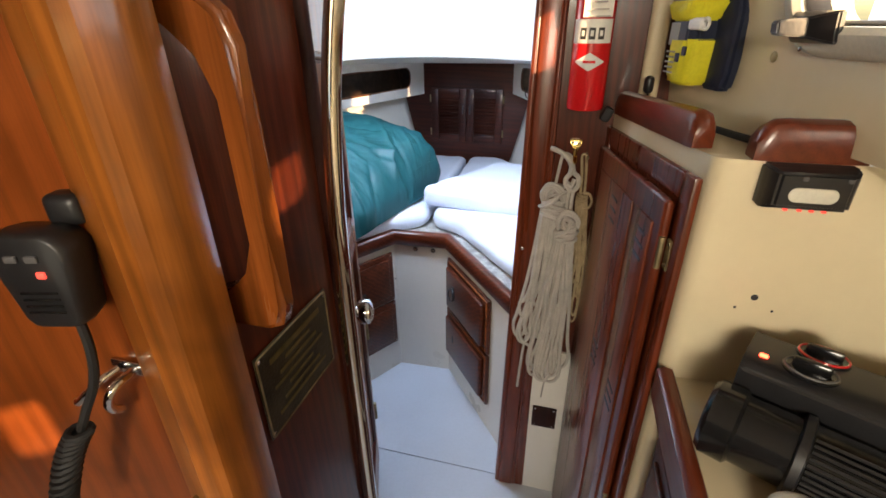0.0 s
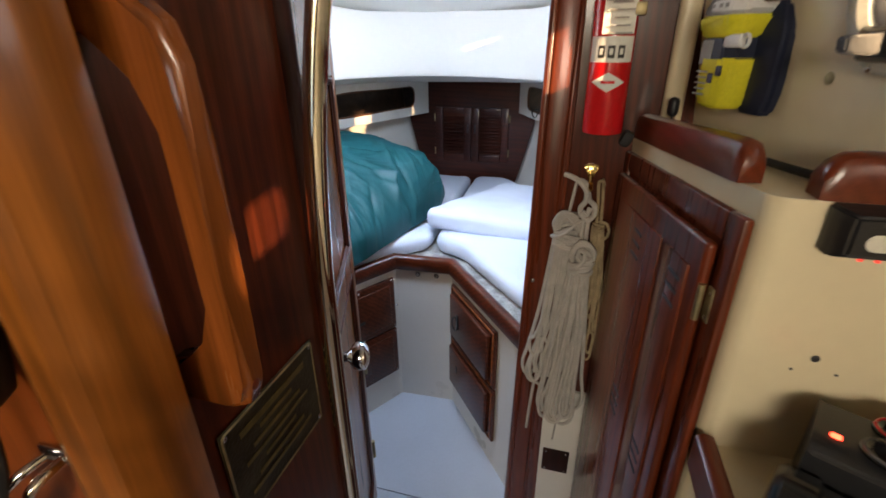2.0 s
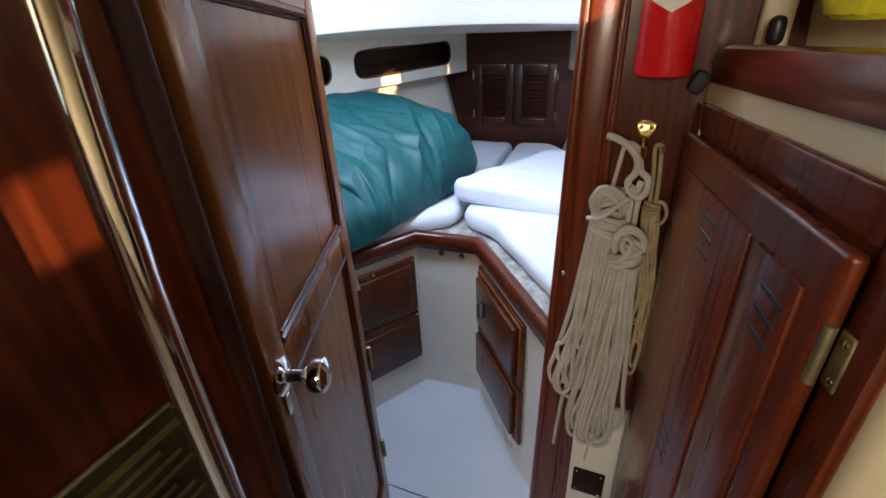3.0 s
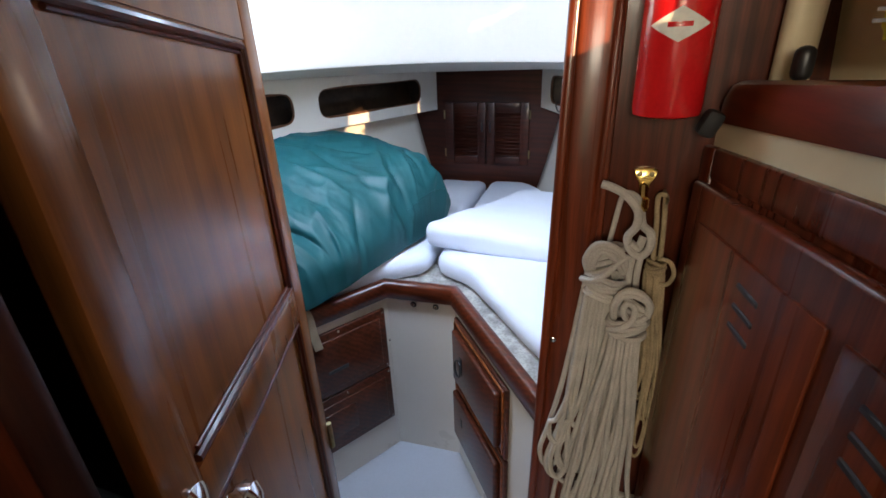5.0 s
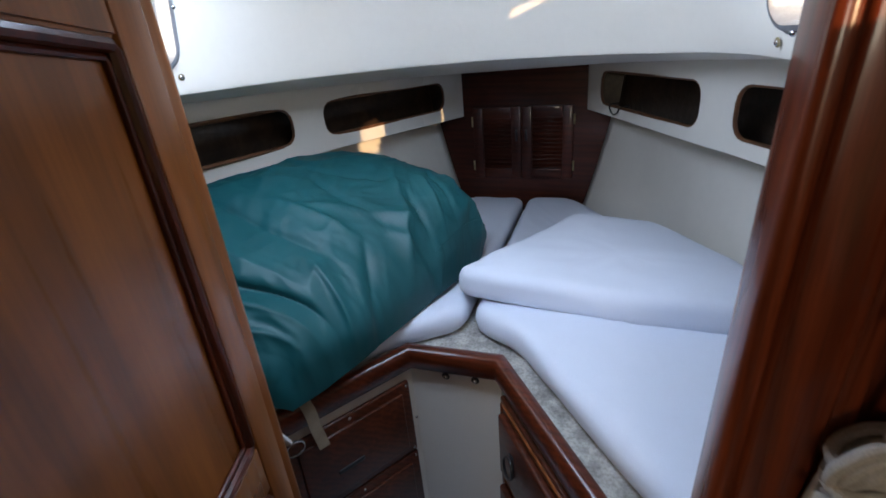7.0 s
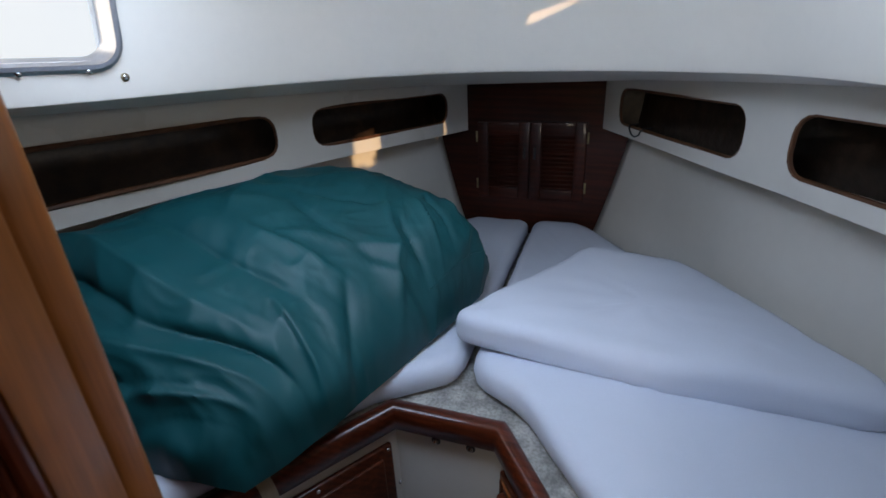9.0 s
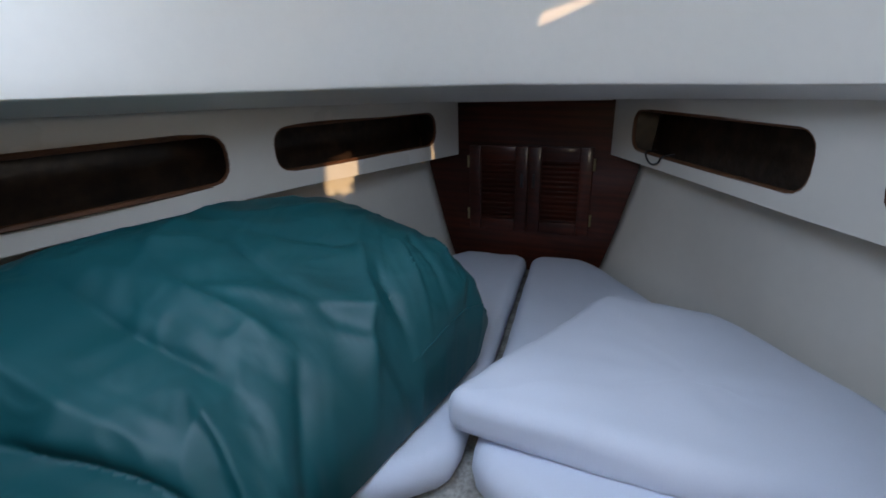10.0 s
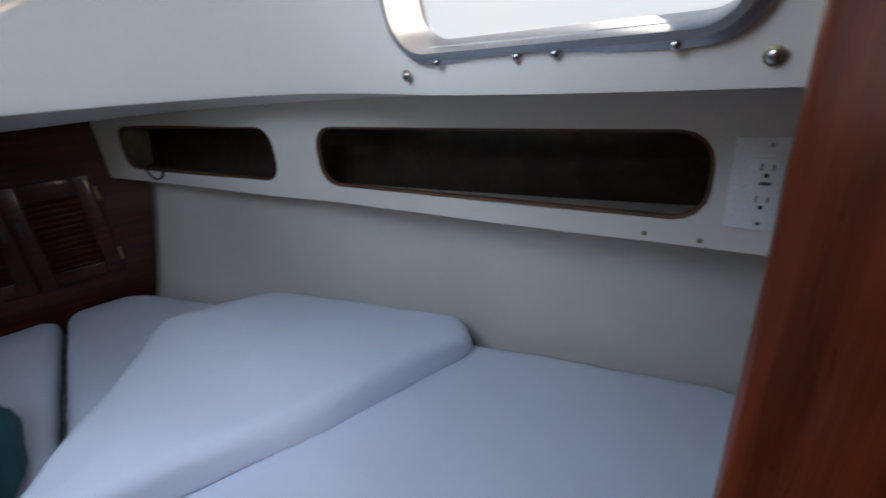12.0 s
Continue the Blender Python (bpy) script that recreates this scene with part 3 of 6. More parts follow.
PORTS = []
for side in (-1, 1):
    ta, tb = sorted((t_of_y(1.332, side), t_of_y(1.600, side)) if side < 0 else (t_of_y(1.362, side), t_of_y(1.646, side)))
    PORTS.append((ta, tb, 0.057 if side < 0 else 0.046, 0.210 if side < 0 else 0.200))
bm = B()
vs = [0, 0.004, 0.012, 0.025, 0.046, 0.057, 0.10, 0.15, 0.200, 0.210, 0.23, 0.25]
us = sorted(set(us) | {p[0] for p in PORTS} | {p[1] for p in PORTS})
for ua, ub in zip(us, us[1:]):
    for va, vb in zip(vs, vs[1:]):
        um, vm = (ua + ub) / 2, (va + vb) / 2
        if any(p[0] < um < p[1] and p[2] < vm < p[3] for p in PORTS):
            continue
        for s in (0, 1):
            bm.faces.new([bm.verts.new(trunk_side(u, v, s)) for u, v in ((ua, va), (ub, va), (ub, vb), (ua, vb))])
bmesh.ops.remove_doubles(bm, verts=bm.verts, dist=0.0004)
struct("ceiling_trunk_side", bm, LINER, "smooth white moulded cabin trunk side", "ceiling", 60)

# crown of the trunk with the hatch opening
HATCH = (CX - 0.27, CX + 0.27, 1.315, 1.590)
bm = B()


def crown(x, y):
    k = min(1, max(0, (2.19 - y) / 0.69))
    return 1.575 + 0.085 * (k ** 0.7) - 0.10 * (x - CX) ** 2


nx, ny = 30, 30
xs = sorted(set([CX - 0.60 + 1.20 * i / nx for i in range(nx + 1)] + [HATCH[0], HATCH[1]]))
ys = sorted(set([1.276 + (2.25 - 1.276) * j / ny for j in range(ny + 1)] + [HATCH[2], HATCH[3]]))
for xa, xb in zip(xs, xs[1:]):
    for ya, yb in zip(ys, ys[1:]):
        xm, ym = (xa + xb) / 2, (ya + yb) / 2
        if HATCH[0] < xm < HATCH[1] and HATCH[2] < ym < HATCH[3]:
            continue
        for dz in (0, 0.03):
            bm.faces.new([bm.verts.new((x, y, crown(x, y) + dz)) for x, y in ((xa, ya), (xb, ya), (xb, yb), (xa, yb))])
for x0, y0, x1, y1 in ((HATCH[0], HATCH[2], HATCH[1], HATCH[2]), (HATCH[1], HATCH[2], HATCH[1], HATCH[3]), (HATCH[1], HATCH[3], HATCH[0], HATCH[3]), (HATCH[0], HATCH[3], HATCH[0], HATCH[2])):
    bm.faces.new([bm.verts.new(p) for p in ((x0, y0, crown(x0, y0)), (x1, y1, crown(x1, y1)), (x1, y1, crown(x1, y1) + 0.03), (x0, y0, crown(x0, y0) + 0.03))])
bmesh.ops.remove_doubles(bm, verts=bm.verts, dist=0.0004)
struct("ceiling_trunk_crown", bm, LINER, "smooth white moulded overhead with a hatch opening", "ceiling", 60)

# soffit between the trunk edge and the hull
bm = B()
hr, hl = Line(HULL_R1[::-1]), Line(HULL_L1[::-1])
k = 80
rows = []
for i in range(k + 1):
    t = i / k
    p = trunk(t, 0.002)
    if t < 0.44:
        q = hl.at(hl.length * t / 0.44)[0]
    elif t > 0.56:
        q = hr.at(hr.length * (1 - t) / 0.44)[0]
    else:
        q = Vector((-0.405 + 0.81 * (t - 0.44) / 0.12, 3.0, 0))
    q = q + Vector((0.06 * (-1 if t < 0.5 else 1) if abs(t - 0.5) > 0.06 else 0, 0.03, 0))
    rows.append([bm.verts.new((p.x + (q.x - p.x) * f, p.y + (q.y - p.y) * f, edge_z(p.x) + (deck_under(p.y + (q.y - p.y) * f) - edge_z(p.x)) * min(1, f * 2.5))) for f in (0, 0.05, 0.15, 0.4, 0.7, 1)])
for c, d in zip(rows, rows[1:]):
    for j in range(5):
        bm.faces.new((c[j], d[j], d[j + 1], c[j + 1]))
ob = struct("ceiling_side_deck", bm, LINER, "cream underside of the side decks", "ceiling", 60)
mod = ob.modifiers.new("thickness", "SOLIDIFY")
mod.thickness, mod.offset = 0.03, 1
bm = B()
span(bm, (-0.27, 2.955, 1.268), (0.27, 2.998, 1.282), None, 0.003)
struct("trim_forepeak_head", bm, WHITE, "white strip above the forepeak panel", "trim")

# ---- structure: the passage and the saloon ----
# starboard cabin side with the opening port
SIDE_A, SIDE_D = Vector((0.818, 1.235, 0)), Vector((0.196, -0.9806, 0))


def cabin_side(u, v, s):
    p = SIDE_A + SIDE_D * u
    return Vector((p.x + 0.04 * s - 0.10 * (v - 1.4), p.y, v))


PORT = (0.398, 0.860, 1.452, 1.612, 0.045)
# unseen openings, added and sized to throw sun patches on rail and partition
SUN_SLOT_AFT = (1.775, 1.945, 1.535, 1.605, 0.03)
SUN_SLOT_LAST = (2.60, 2.90, 1.385, 1.480, 0.03)
bm = pierced(B(), cabin_side, steps(0, 3.0, 0.1), 1.325, 1.9, [PORT, SUN_SLOT_AFT, SUN_SLOT_LAST], 4)
low = pierced(B(), cabin_side, steps(0, 0.50, 0.1), 1.24, 1.3255, [])
struct("wall_cabin_side_foot", low, CREAM, "cream foot of the cabin side behind the shelf", "wall", 30)
struct("wall_cabin_side", bm, CREAM, "cream moulded cabin side with a rounded port", "wall", 30)
bm = B()
span(bm, (1.32, AFT, 0), (1.36, 1.235, 1.32), bevel=0)
struct("wall_hull_saloon", bm, CREAM, "cream hull side of the saloon", "wall", 0)
# unseen port and aft walls close the saloon, dark to hold down bounced light
bm = B()
span(bm, (-1.34, AFT, 0), (-1.30, 1.235, 1.95), bevel=0)
struct("wall_unseen_port", bm, MAHOG, "unseen port side of the saloon, dark mahogany to cut bounced light", "wall", 0)
bm = B()
span(bm, (-1.3, AFT - 0.04, 0), (0.02, AFT, 1.95), bevel=0)
span(bm, (0.68, AFT - 0.04, 0), (1.5, AFT, 1.95), bevel=0)
span(bm, (0.02, AFT - 0.04, 0), (0.68, AFT, 0.95), bevel=0)
struct("wall_unseen_aft", bm, MAHOG, "unseen aft wall with the companionway opening, dark mahogany to cut bounced light", "wall", 0)
bm = B()
span(bm, (-1.34, AFT - 0.04, 1.90), (1.5, 1.275, 1.95), bevel=0)
struct("ceiling_saloon", bm, LINER, "white saloon overhead", "ceiling", 0)
bm = B()
q0, q1 = SIDE_A + SIDE_D * 0.51, SIDE_A + SIDE_D * 2.99
prism(bm, [(q0.x + 0.012, q0.y), (1.5, q0.y), (1.5, q1.y), (q1.x + 0.012, q1.y)], 1.327, 1.345)
struct("ceiling_saloon_deck", bm, LINER, "cream side deck underside", "ceiling", 0)

# port-hand partition: aft face, passage face, rounded corner post
bm = B()
span(bm, (0.255, 0.43, 0), (0.295, 0.672, 1.9), None, 0.004)
span(bm, (-1.3, 0.640, 0), (0.255, 0.668, 1.9), bevel=0)
struct("wall_partition", bm, MAHOG, "dark varnished mahogany partition beside the passage", "wall", 0)
bm = B()
span(bm, (-1.3, 0.395, 0), (0.262, 0.43, 1.9), bevel=0)
struct("wall_partition_aft", bm, PARTITION, "honey-brown veneered partition facing the saloon", "wall", 0)
bm = B()
prof = [(0.243, 0.394), (0.246, 0.384), (0.250, 0.379), (0.299, 0.357), (0.305, 0.355), (0.322, 0.357), (0.330, 0.364), (0.336, 0.384), (0.334, 0.410), (0.325, 0.431), (0.300, 0.440), (0.243, 0.440)]
prism(bm, prof, 0, 1.9)
struct("trim_corner_post", bm, TEAK, "faceted honey-coloured teak corner post", "post", 22)
bm = B()
span(bm, (0.236, 0.668, 0), (0.306, 0.690, 1.9), None, 0.008, 3)
struct("trim_partition_edge", bm, DARKWOOD, "dark edge trim of the partition", "trim")

# bright haze over the harbour on both sides
for x in (8.0, -8.0):
    bm = B()
    span(bm, (x, -5.0, -2.0), (x + 0.05, 16.0, 8.0), None, 0)
    struct("backdrop", bm, HAZE, "bright hazy daylight over the harbour", "backdrop", 0)

# ---- the forward cabin: built-in pieces ----


def framed_front(name, m, u0, u1, z0, z1, label, category, group, proud=0.021):
    """A drawer or locker front of a frame, bevelled field and edge, on the face frame m."""
    ob = thing(name, m @ Vector(((u0 + u1) / 2, 0, z0)), label, category, group)
    part("frame", span(B(), (u0, 0.001, z0), (u1, 0.014, z1), m, 0.005, 3), DRAWERWOOD, ob)
    part("field", span(B(), (u0 + 0.026, 0.013, z0 + 0.026), (u1 - 0.026, proud, z1 - 0.026), m, 0.007, 3), DRAWERWOOD, ob)
    return ob


FACE_L = axes((WELL[1][0], WELL[1][1], 0), (WELL[0][0] - WELL[1][0], WELL[0][1] - WELL[1][1], 0), (0.857, -0.515, 0))
FACE_R = axes((WELL[2][0], WELL[2][1], 0), (WELL[3][0] - WELL[2][0], WELL[3][1] - WELL[2][1], 0), (-0.790, -0.613, 0))
for z0, z1, low in ((0.378, 0.610, 0), (0.150, 0.372, 1)):
    d = framed_front("drawer_front", FACE_L, 0.020, 0.350, z0, z1, "dark varnished mahogany locker front screwed to the white berth", "drawer", "port berth lockers")
    if low:
        part("hatch_plate", span(B(), (0.17, 0.019, z0 + 0.065), (0.30, 0.026, z1 - 0.055), FACE_L, 0.004), DRAWERWOOD, d)
    else:
        part("finger_slot", span(B(), (0.175, 0.018, z0 + 0.085), (0.245, 0.0235, z0 + 0.098), FACE_L, 0.003), GASKET, d, "dark recessed finger slot")
    for u, z in ((0.03, z0 + 0.012), (0.03, z1 - 0.012), (0.19, z1 - 0.012), (0.34, z1 - 0.012)):
        part("screw", bolt(B(), FACE_L @ Vector((u, 0.013, z)), FACE_L.to_3x3() @ Vector((0, 1, 0)), 0.0042), STEEL, d)
for z0, z1, low in ((0.374, 0.610, 0), (0.130, 0.366, 1)):
    d = framed_front("drawer_front", FACE_R, 0.022 - 0.01 * low, 0.385, z0, z1, "dark mahogany drawer front with a raised field on the white berth", "drawer", "starboard berth drawers", 0.033)
    # bead in a lighter wood colour round the edge of the front
    part("edge_bead", tube(B(), [FACE_R @ Vector((u, 0.0155, z)) for u, z in rim_path((0.034, 0.373, z0 + 0.012, z1 - 0.012, 0.004), 2)], 0.0035, 6, True), TEAK_Y, d, "lighter bead round the edge")
    if low:
        part("finger_hole", rbox(B(), (0.115, 0.0325, z0 + 0.135), (0.014, 0.004, 0.034), FACE_R, 0.006, 3), GASKET, d, "dark oval finger hole")
    else:
        part("pull_plate", rbox(B(), (0.125, 0.034, z0 + 0.125), (0.020, 0.003, 0.060), FACE_R, 0.008, 3), BLACK, d)
        ring_pts = [FACE_R @ Vector((0.125 + 0.022 * math.sin(a), 0.040 + 0.006 * math.sin(a / 2), z0 + 0.12 + 0.026 * math.cos(a))) for a in [2 * math.pi * i / 20 for i in range(20)]]
        part("pull_ring", tube(B(), ring_pts, 0.0032, 8, True), BLACK, d, "black ring pull")
for x in (0.060, 0.136):
    ob = thing("screw", (x, 1.725, 0.628), "small round-headed screw in the white berth front", "screw", "berth front screws")
    part("washer", bolt(B(), (x, 1.7385 + (x - 0.06) * 0.04, 0.622), (0, -1, 0), 0.0105, 0.004), GASKET, ob, "dark cup washer")
    part("head", bolt(B(), (x, 1.736 + (x - 0.06) * 0.04, 0.622), (0, -1, 0), 0.0062, 0.006), STEEL, ob)
ob = thing("snap_stud", (-0.02, 1.73, 0.47), "tiny metal stud in the white berth corner", "stud")
part("head", bolt(B(), FACE_L @ Vector((0.004, 0, 0.47)), (0.857, -0.515, 0), 0.004, 0.005), STEEL, ob)

# forepeak doors
fore = thing("forepeak_locker", (0, FY, 0.785), "pair of mahogany louvred doors in the forepeak panel, coloured darker for shade", "cabinet")
for s in (-1, 1):
    x0, x1 = (-0.226, -0.002) if s < 0 else (0.002, 0.228)
    z0, z1, fy = 0.785, 1.110, FY - 0.002
    bm = span(B(), (x0, fy - 0.016, z0), (x0 + 0.045, fy, z1), None, 0.003)
    span(bm, (x1 - 0.045, fy - 0.016, z0), (x1, fy, z1), None, 0.003)
    d = part("door", bm, SHADED_FOREWOOD, fore)
    for a, b in ((z0, z0 + 0.045), (z1 - 0.05, z1)):
        part("rail", span(B(), (x0 + 0.046, fy - 0.015, a), (x1 - 0.046, fy, b), None, 0.003), SHADED_FOREWOOD, d)
    k = 12
    for i in range(k):
        z = z0 + 0.058 + (z1 - z0 - 0.122) * i / (k - 1)
        part("slat", rbox(B(), (0, 0, 0), (x1 - x0 - 0.092, 0.016, 0.004), Matrix.Translation(((x0 + x1) / 2, fy - 0.007, z)) @ Matrix.Rotation(radians(38), 4, "X"), 0.001, 1), SHADED_FOREWOOD, d)
    part("pull", rbox(B(), (s * 0.022, fy - 0.021, 0.985), (0.010, 0.010, 0.052), None, 0.004, 2), BLACK, d, "small dark pull")
    hx = x0 - 0.004 if s < 0 else x1 + 0.004
    for z in (0.845, 1.050):
        h = B()
        tube(h, [(hx, fy - 0.015, z - 0.022), (hx, fy - 0.015, z + 0.022)], 0.0045, 8)
        part("hinge", h, OLDBRASS, d, "narrow brass hinge")

# cushions of the berth
c = solid("berth_cushion", cushion(B(), [(0.075, 1.86), (0.012, 2.965), (-0.235, 2.965), (-0.40, 2.66), (-0.55, 2.36), (-0.75, 1.91), (-0.84, 1.68), (-0.92, 1.45), (-0.95, 1.31), (-0.30, 1.315), (-0.075, 1.735)],
          0.672, 0.080, 0.036, 0.055, 0.006, 0.004, (0, -0.040, 1.7), 3), CLOTH, 80)
tagged(c, "white cotton-covered berth cushion under the teal bag", "cushion", "berth cushions")
c = solid("berth_cushion", cushion(B(), [(0.098, 1.855), (0.030, 2.965), (0.240, 2.965), (0.44, 2.66), (0.61, 2.36), (0.88, 1.91), (1.01, 1.68), (1.11, 1.50), (1.13, 1.40), (1.09, 1.335), (0.590, 1.335), (0.370, 1.610), (0.225, 1.800)],
          0.672, 0.084, 0.038, 0.060, 0.006, 0.004, (0, -0.040, 1.7), 8), CLOTH, 80)
tagged(c, "white cotton-covered berth cushion beside the hull", "cushion", "berth cushions")
c = solid("filler_cushion", cushion(B(), [(0.035, 1.900), (0.285, 2.405), (0.555, 2.395), (0.850, 1.935), (0.834, 1.872), (0.46, 1.865)],
          0.752, 0.092, 0.034, 0.048, 0.008, 0.006, (-0.022, -0.012, 1.9), 15), CLOTH, 80)
tagged(c, "white wedge-shaped filler cushion lying across the berth", "cushion")

# teal bag
# folds of the cloth: from and to, across and along the bag, then height and width
FOLDS = [((.97, .05), (.45, .05), .030, .032), ((.92, .10), (.35, .13), -.032, .034), ((.82, .19), (.25, .21), .024, .046),
         ((.62, .02), (.30, .03), -.018, .022), ((.70, .28), (.18, .33), -.018, .036), ((.40, .08), (.06, .14), .020, .022),
         ((.30, .14), (.03, .19), -.022, .020), ((.22, .04), (.03, .09), .018, .018), ((.13, .60), (.02, .50), .018, .024),
         ((.13, .60), (.38, .46), .012, .030), ((.12, .61), (.34, .74), .013, .022), ((.34, .70), (.60, .58), -.012, .030),
         ((.17, .69), (.04, .65), -.012, .014), ((.20, .77), (.05, .72), .012, .013), ((.22, .83), (.06, .79), -.012, .013),
         ((.24, .90), (.07, .86), .010, .012), ((.46, .40), (.20, .44), .014, .026), ((.60, .42), (.84, .66), .013, .040),
         ((.01, .32), (.16, .43), -.014, .018), ((.01, .24), (.20, .29), .014, .020), ((.50, .55), (.22, .54), -.011, .022)]


def bag():
    bm = B()
    A, Bc, C, D = Vector((-0.140, 1.405, 0)), Vector((0.070, 2.20, 0)), Vector((-0.47, 2.47, 0)), Vector((-0.82, 1.375, 0))
    n, m = 150, 180
    cen = (A + Bc + C + D) / 4
    grid = []
    for i in range(n + 1):
        row = []
        for j in range(m + 1):
            u, v = 2 * i / n - 1, 2 * j / m - 1
            uu, vv = math.copysign(abs(u) ** 0.8, u), math.copysign(abs(v) ** 0.8, v)
            e = max(0.0, 1 - abs(uu) ** 5.0) ** (1 / 2.8) * max(0.0, 1 - abs(vv) ** 6.0) ** (1 / 3.0)
            pu, pv = (uu + 1) / 2, (vv + 1) / 2
            base = A.lerp(D, pu).lerp(Bc.lerp(C, pu), pv)
            base = base.lerp(cen, 0.09 * (abs(uu) ** 4) * (abs(vv) ** 4))
            H = 0.238 + 0.075 * math.sin(pv * 2.7) + 0.03 * pu + 0.045 * (1 - pv) * min(1.0, pu / 0.6) - 0.05 * (1 - pu) * (1 - pv) - 0.03 * max(0, pv - 0.8) * 5 * (1 - pu)
            k = min(1.0, max(0.0, (0.88 - pv) / 0.35))
            H *= 1 - 0.36 * k * (1 - min(1.0, pu / 0.68)) ** 1.2
            z = 0.752 + H * e
            if pu < 0.12 and pv < 0.6:
                z -= 0.032 * (1 - pu / 0.12) * (1 - pv / 0.6) * (1 - e)
            q = Vector((base.x, base.y, z))
            warp = noise.noise_vector(q * 3.1) * 0.16
            w1 = noise.noise(q * 3.4 + Vector((3, 1, 0)))
            g2 = Vector((q.x * 9 - q.y * 9, q.y * 6 + q.x * 6, q.z * 5.0)) + warp * 9
            r2 = 1 - abs(noise.noise(g2)) * 2.4
            steep = 1.15 - e
            g3 = Vector((q.x * 20, q.y * 22, q.z * 9)) + warp * 22
            r3 = 1 - abs(noise.noise(g3)) * 2.4
            fold = 0.016 * w1 + 0.012 * max(r2, -0.1) * (0.35 + steep) + 0.004 * max(r3, 0) * (0.4 + steep) + 0.006
            for (u0, v0), (u1, v1), height, width in FOLDS:
                dx, dy = (u1 - u0) * 0.7, v1 - v0
                px, py = (pu - u0) * 0.7 + warp.x * 0.22, pv - v0 + warp.y * 0.22
                t = (px * dx + py * dy) / (dx * dx + dy * dy)
                off = (px * dy - py * dx) / math.hypot(dx, dy) / (width * 0.75)
                if -0.3 < t < 1.3 and abs(off) < 3:
                    taper = min(1, max(0, (t + 0.3) / 0.4)) * min(1, max(0, (1.3 - t) / 0.7))
                    fold += 1.25 * height * taper * math.exp(-abs(off) * (1.5 if off > 0 else 0.7))
            side = base - cen
            side.z = 0.30 * e + 0.03
            side.normalize()
            w = q + side * fold * (0.15 + 0.85 * min(1, max(0, z - 0.75) / 0.06))
            row.append(bm.verts.new((w.x, w.y, max(w.z, 0.700 if pu < 0.12 else 0.735))))
        grid.append(row)
    for i in range(n):
        for j in range(m):
            bm.faces.new((grid[i][j], grid[i + 1][j], grid[i + 1][j + 1], grid[i][j + 1]))
    bm.faces.new([grid[i][0] for i in range(n + 1)] + [grid[n][j] for j in range(1, m + 1)] + [grid[i][m] for i in range(n - 1, -1, -1)] + [grid[0][j] for j in range(m - 1, 0, -1)])
    seam = [grid[int(n * 0.030)][j] for j in range(int(m * 0.60), int(m * 0.97))]
    bmesh.ops.smooth_vert(bm, verts=bm.verts, factor=0.25, use_axis_x=True, use_axis_y=True, use_axis_z=True)
    seam = [v.co.copy() for v in seam]
    return bm, seam


bm, seam = bag()
ob = thing("sail_bag", (-0.3, 1.9, 0.75), "large crumpled teal nylon bag lying on the berth cushion", "bag")
part("body", bm, TEAL, ob, smooth=80)
part("seam", tube(B(), seam, 0.0018, 6), TEAL, ob)

# strap, ring and lanyard over the port berth edge
def strip(bm, pts, side, w, t):
    s = Vector(side).normalized() * (w / 2)
    pts = [Vector(p) for p in pts]
    rows = []
    for i, p in enumerate(pts):
        d = (pts[min(i + 1, len(pts) - 1)] - pts[max(i - 1, 0)]).normalized()
        n = d.cross(s).normalized() * t
        rows.append([bm.verts.new(q) for q in (p - s, p + s, p + s + n, p - s + n)])
    for a, b in zip(rows, rows[1:]):
        for j in range(4):
            bm.faces.new((a[j], a[(j + 1) % 4], b[(j + 1) % 4], b[j]))
    bm.faces.new(rows[0][::-1])
    bm.faces.new(rows[-1])
    return bm


ob = thing("strap", FACE_L @ Vector((0.275, 0.02, 0.56)), "short tan webbing strap hanging over the berth edge", "strap")
part("webbing", strip(B(), smooth_path([FACE_L @ Vector(p) for p in ((0.285, -0.045, 0.712), (0.284, -0.01, 0.716), (0.281, 0.018, 0.708), (0.276, 0.028, 0.680), (0.272, 0.030, 0.63), (0.264, 0.031, 0.575))], 5), FACE_L.to_3x3() @ Vector((1, 0, 0)), 0.026, 0.003), WEBBING, ob)
ob = thing("snap_ring", FACE_L @ Vector((0.325, 0.03, 0.61)), "steel snap ring with a white lanyard by the berth edge", "ring")
part("ring", tube(B(), [FACE_L @ Vector((0.325 + 0.020 * math.cos(a), 0.030 + 0.004 * math.sin(a), 0.615 + 0.022 * math.sin(a))) for a in [2 * math.pi * i / 20 for i in range(20)]], 0.0025, 8, True), STEEL, ob)
part("lanyard", tube(B(), smooth_path([FACE_L @ Vector(p) for p in ((0.36, 0.022, 0.700), (0.345, 0.030, 0.67), (0.330, 0.032, 0.635))], 5), 0.004, 8), WHITEPLASTIC, ob, "white cord lanyard")

# cord loop in the starboard shelf opening
fr_line = Line(FASC_R)
p, d = fr_line.at(fr_line.u_of_y(2.74))
inn = Vector((d.y, -d.x, 0))
if inn.x > 0:
    inn = -inn
ob = thing("cord_loop", (p.x, p.y, 1.12), "thin black cord loop hanging from the shelf opening", "cord")
part("cord", tube(B(), smooth_path([p + d * a + inn * b + Vector((0, 0, z)) for a, b, z in ((-0.05, -0.03, 1.132), (-0.045, 0.004, 1.128), (-0.03, 0.007, 1.108), (0.0, 0.008, 1.099), (0.03, 0.007, 1.108), (0.04, 0.003, 1.124), (0.045, -0.03, 1.132))], 5), 0.0028, 6), BLACK, ob)


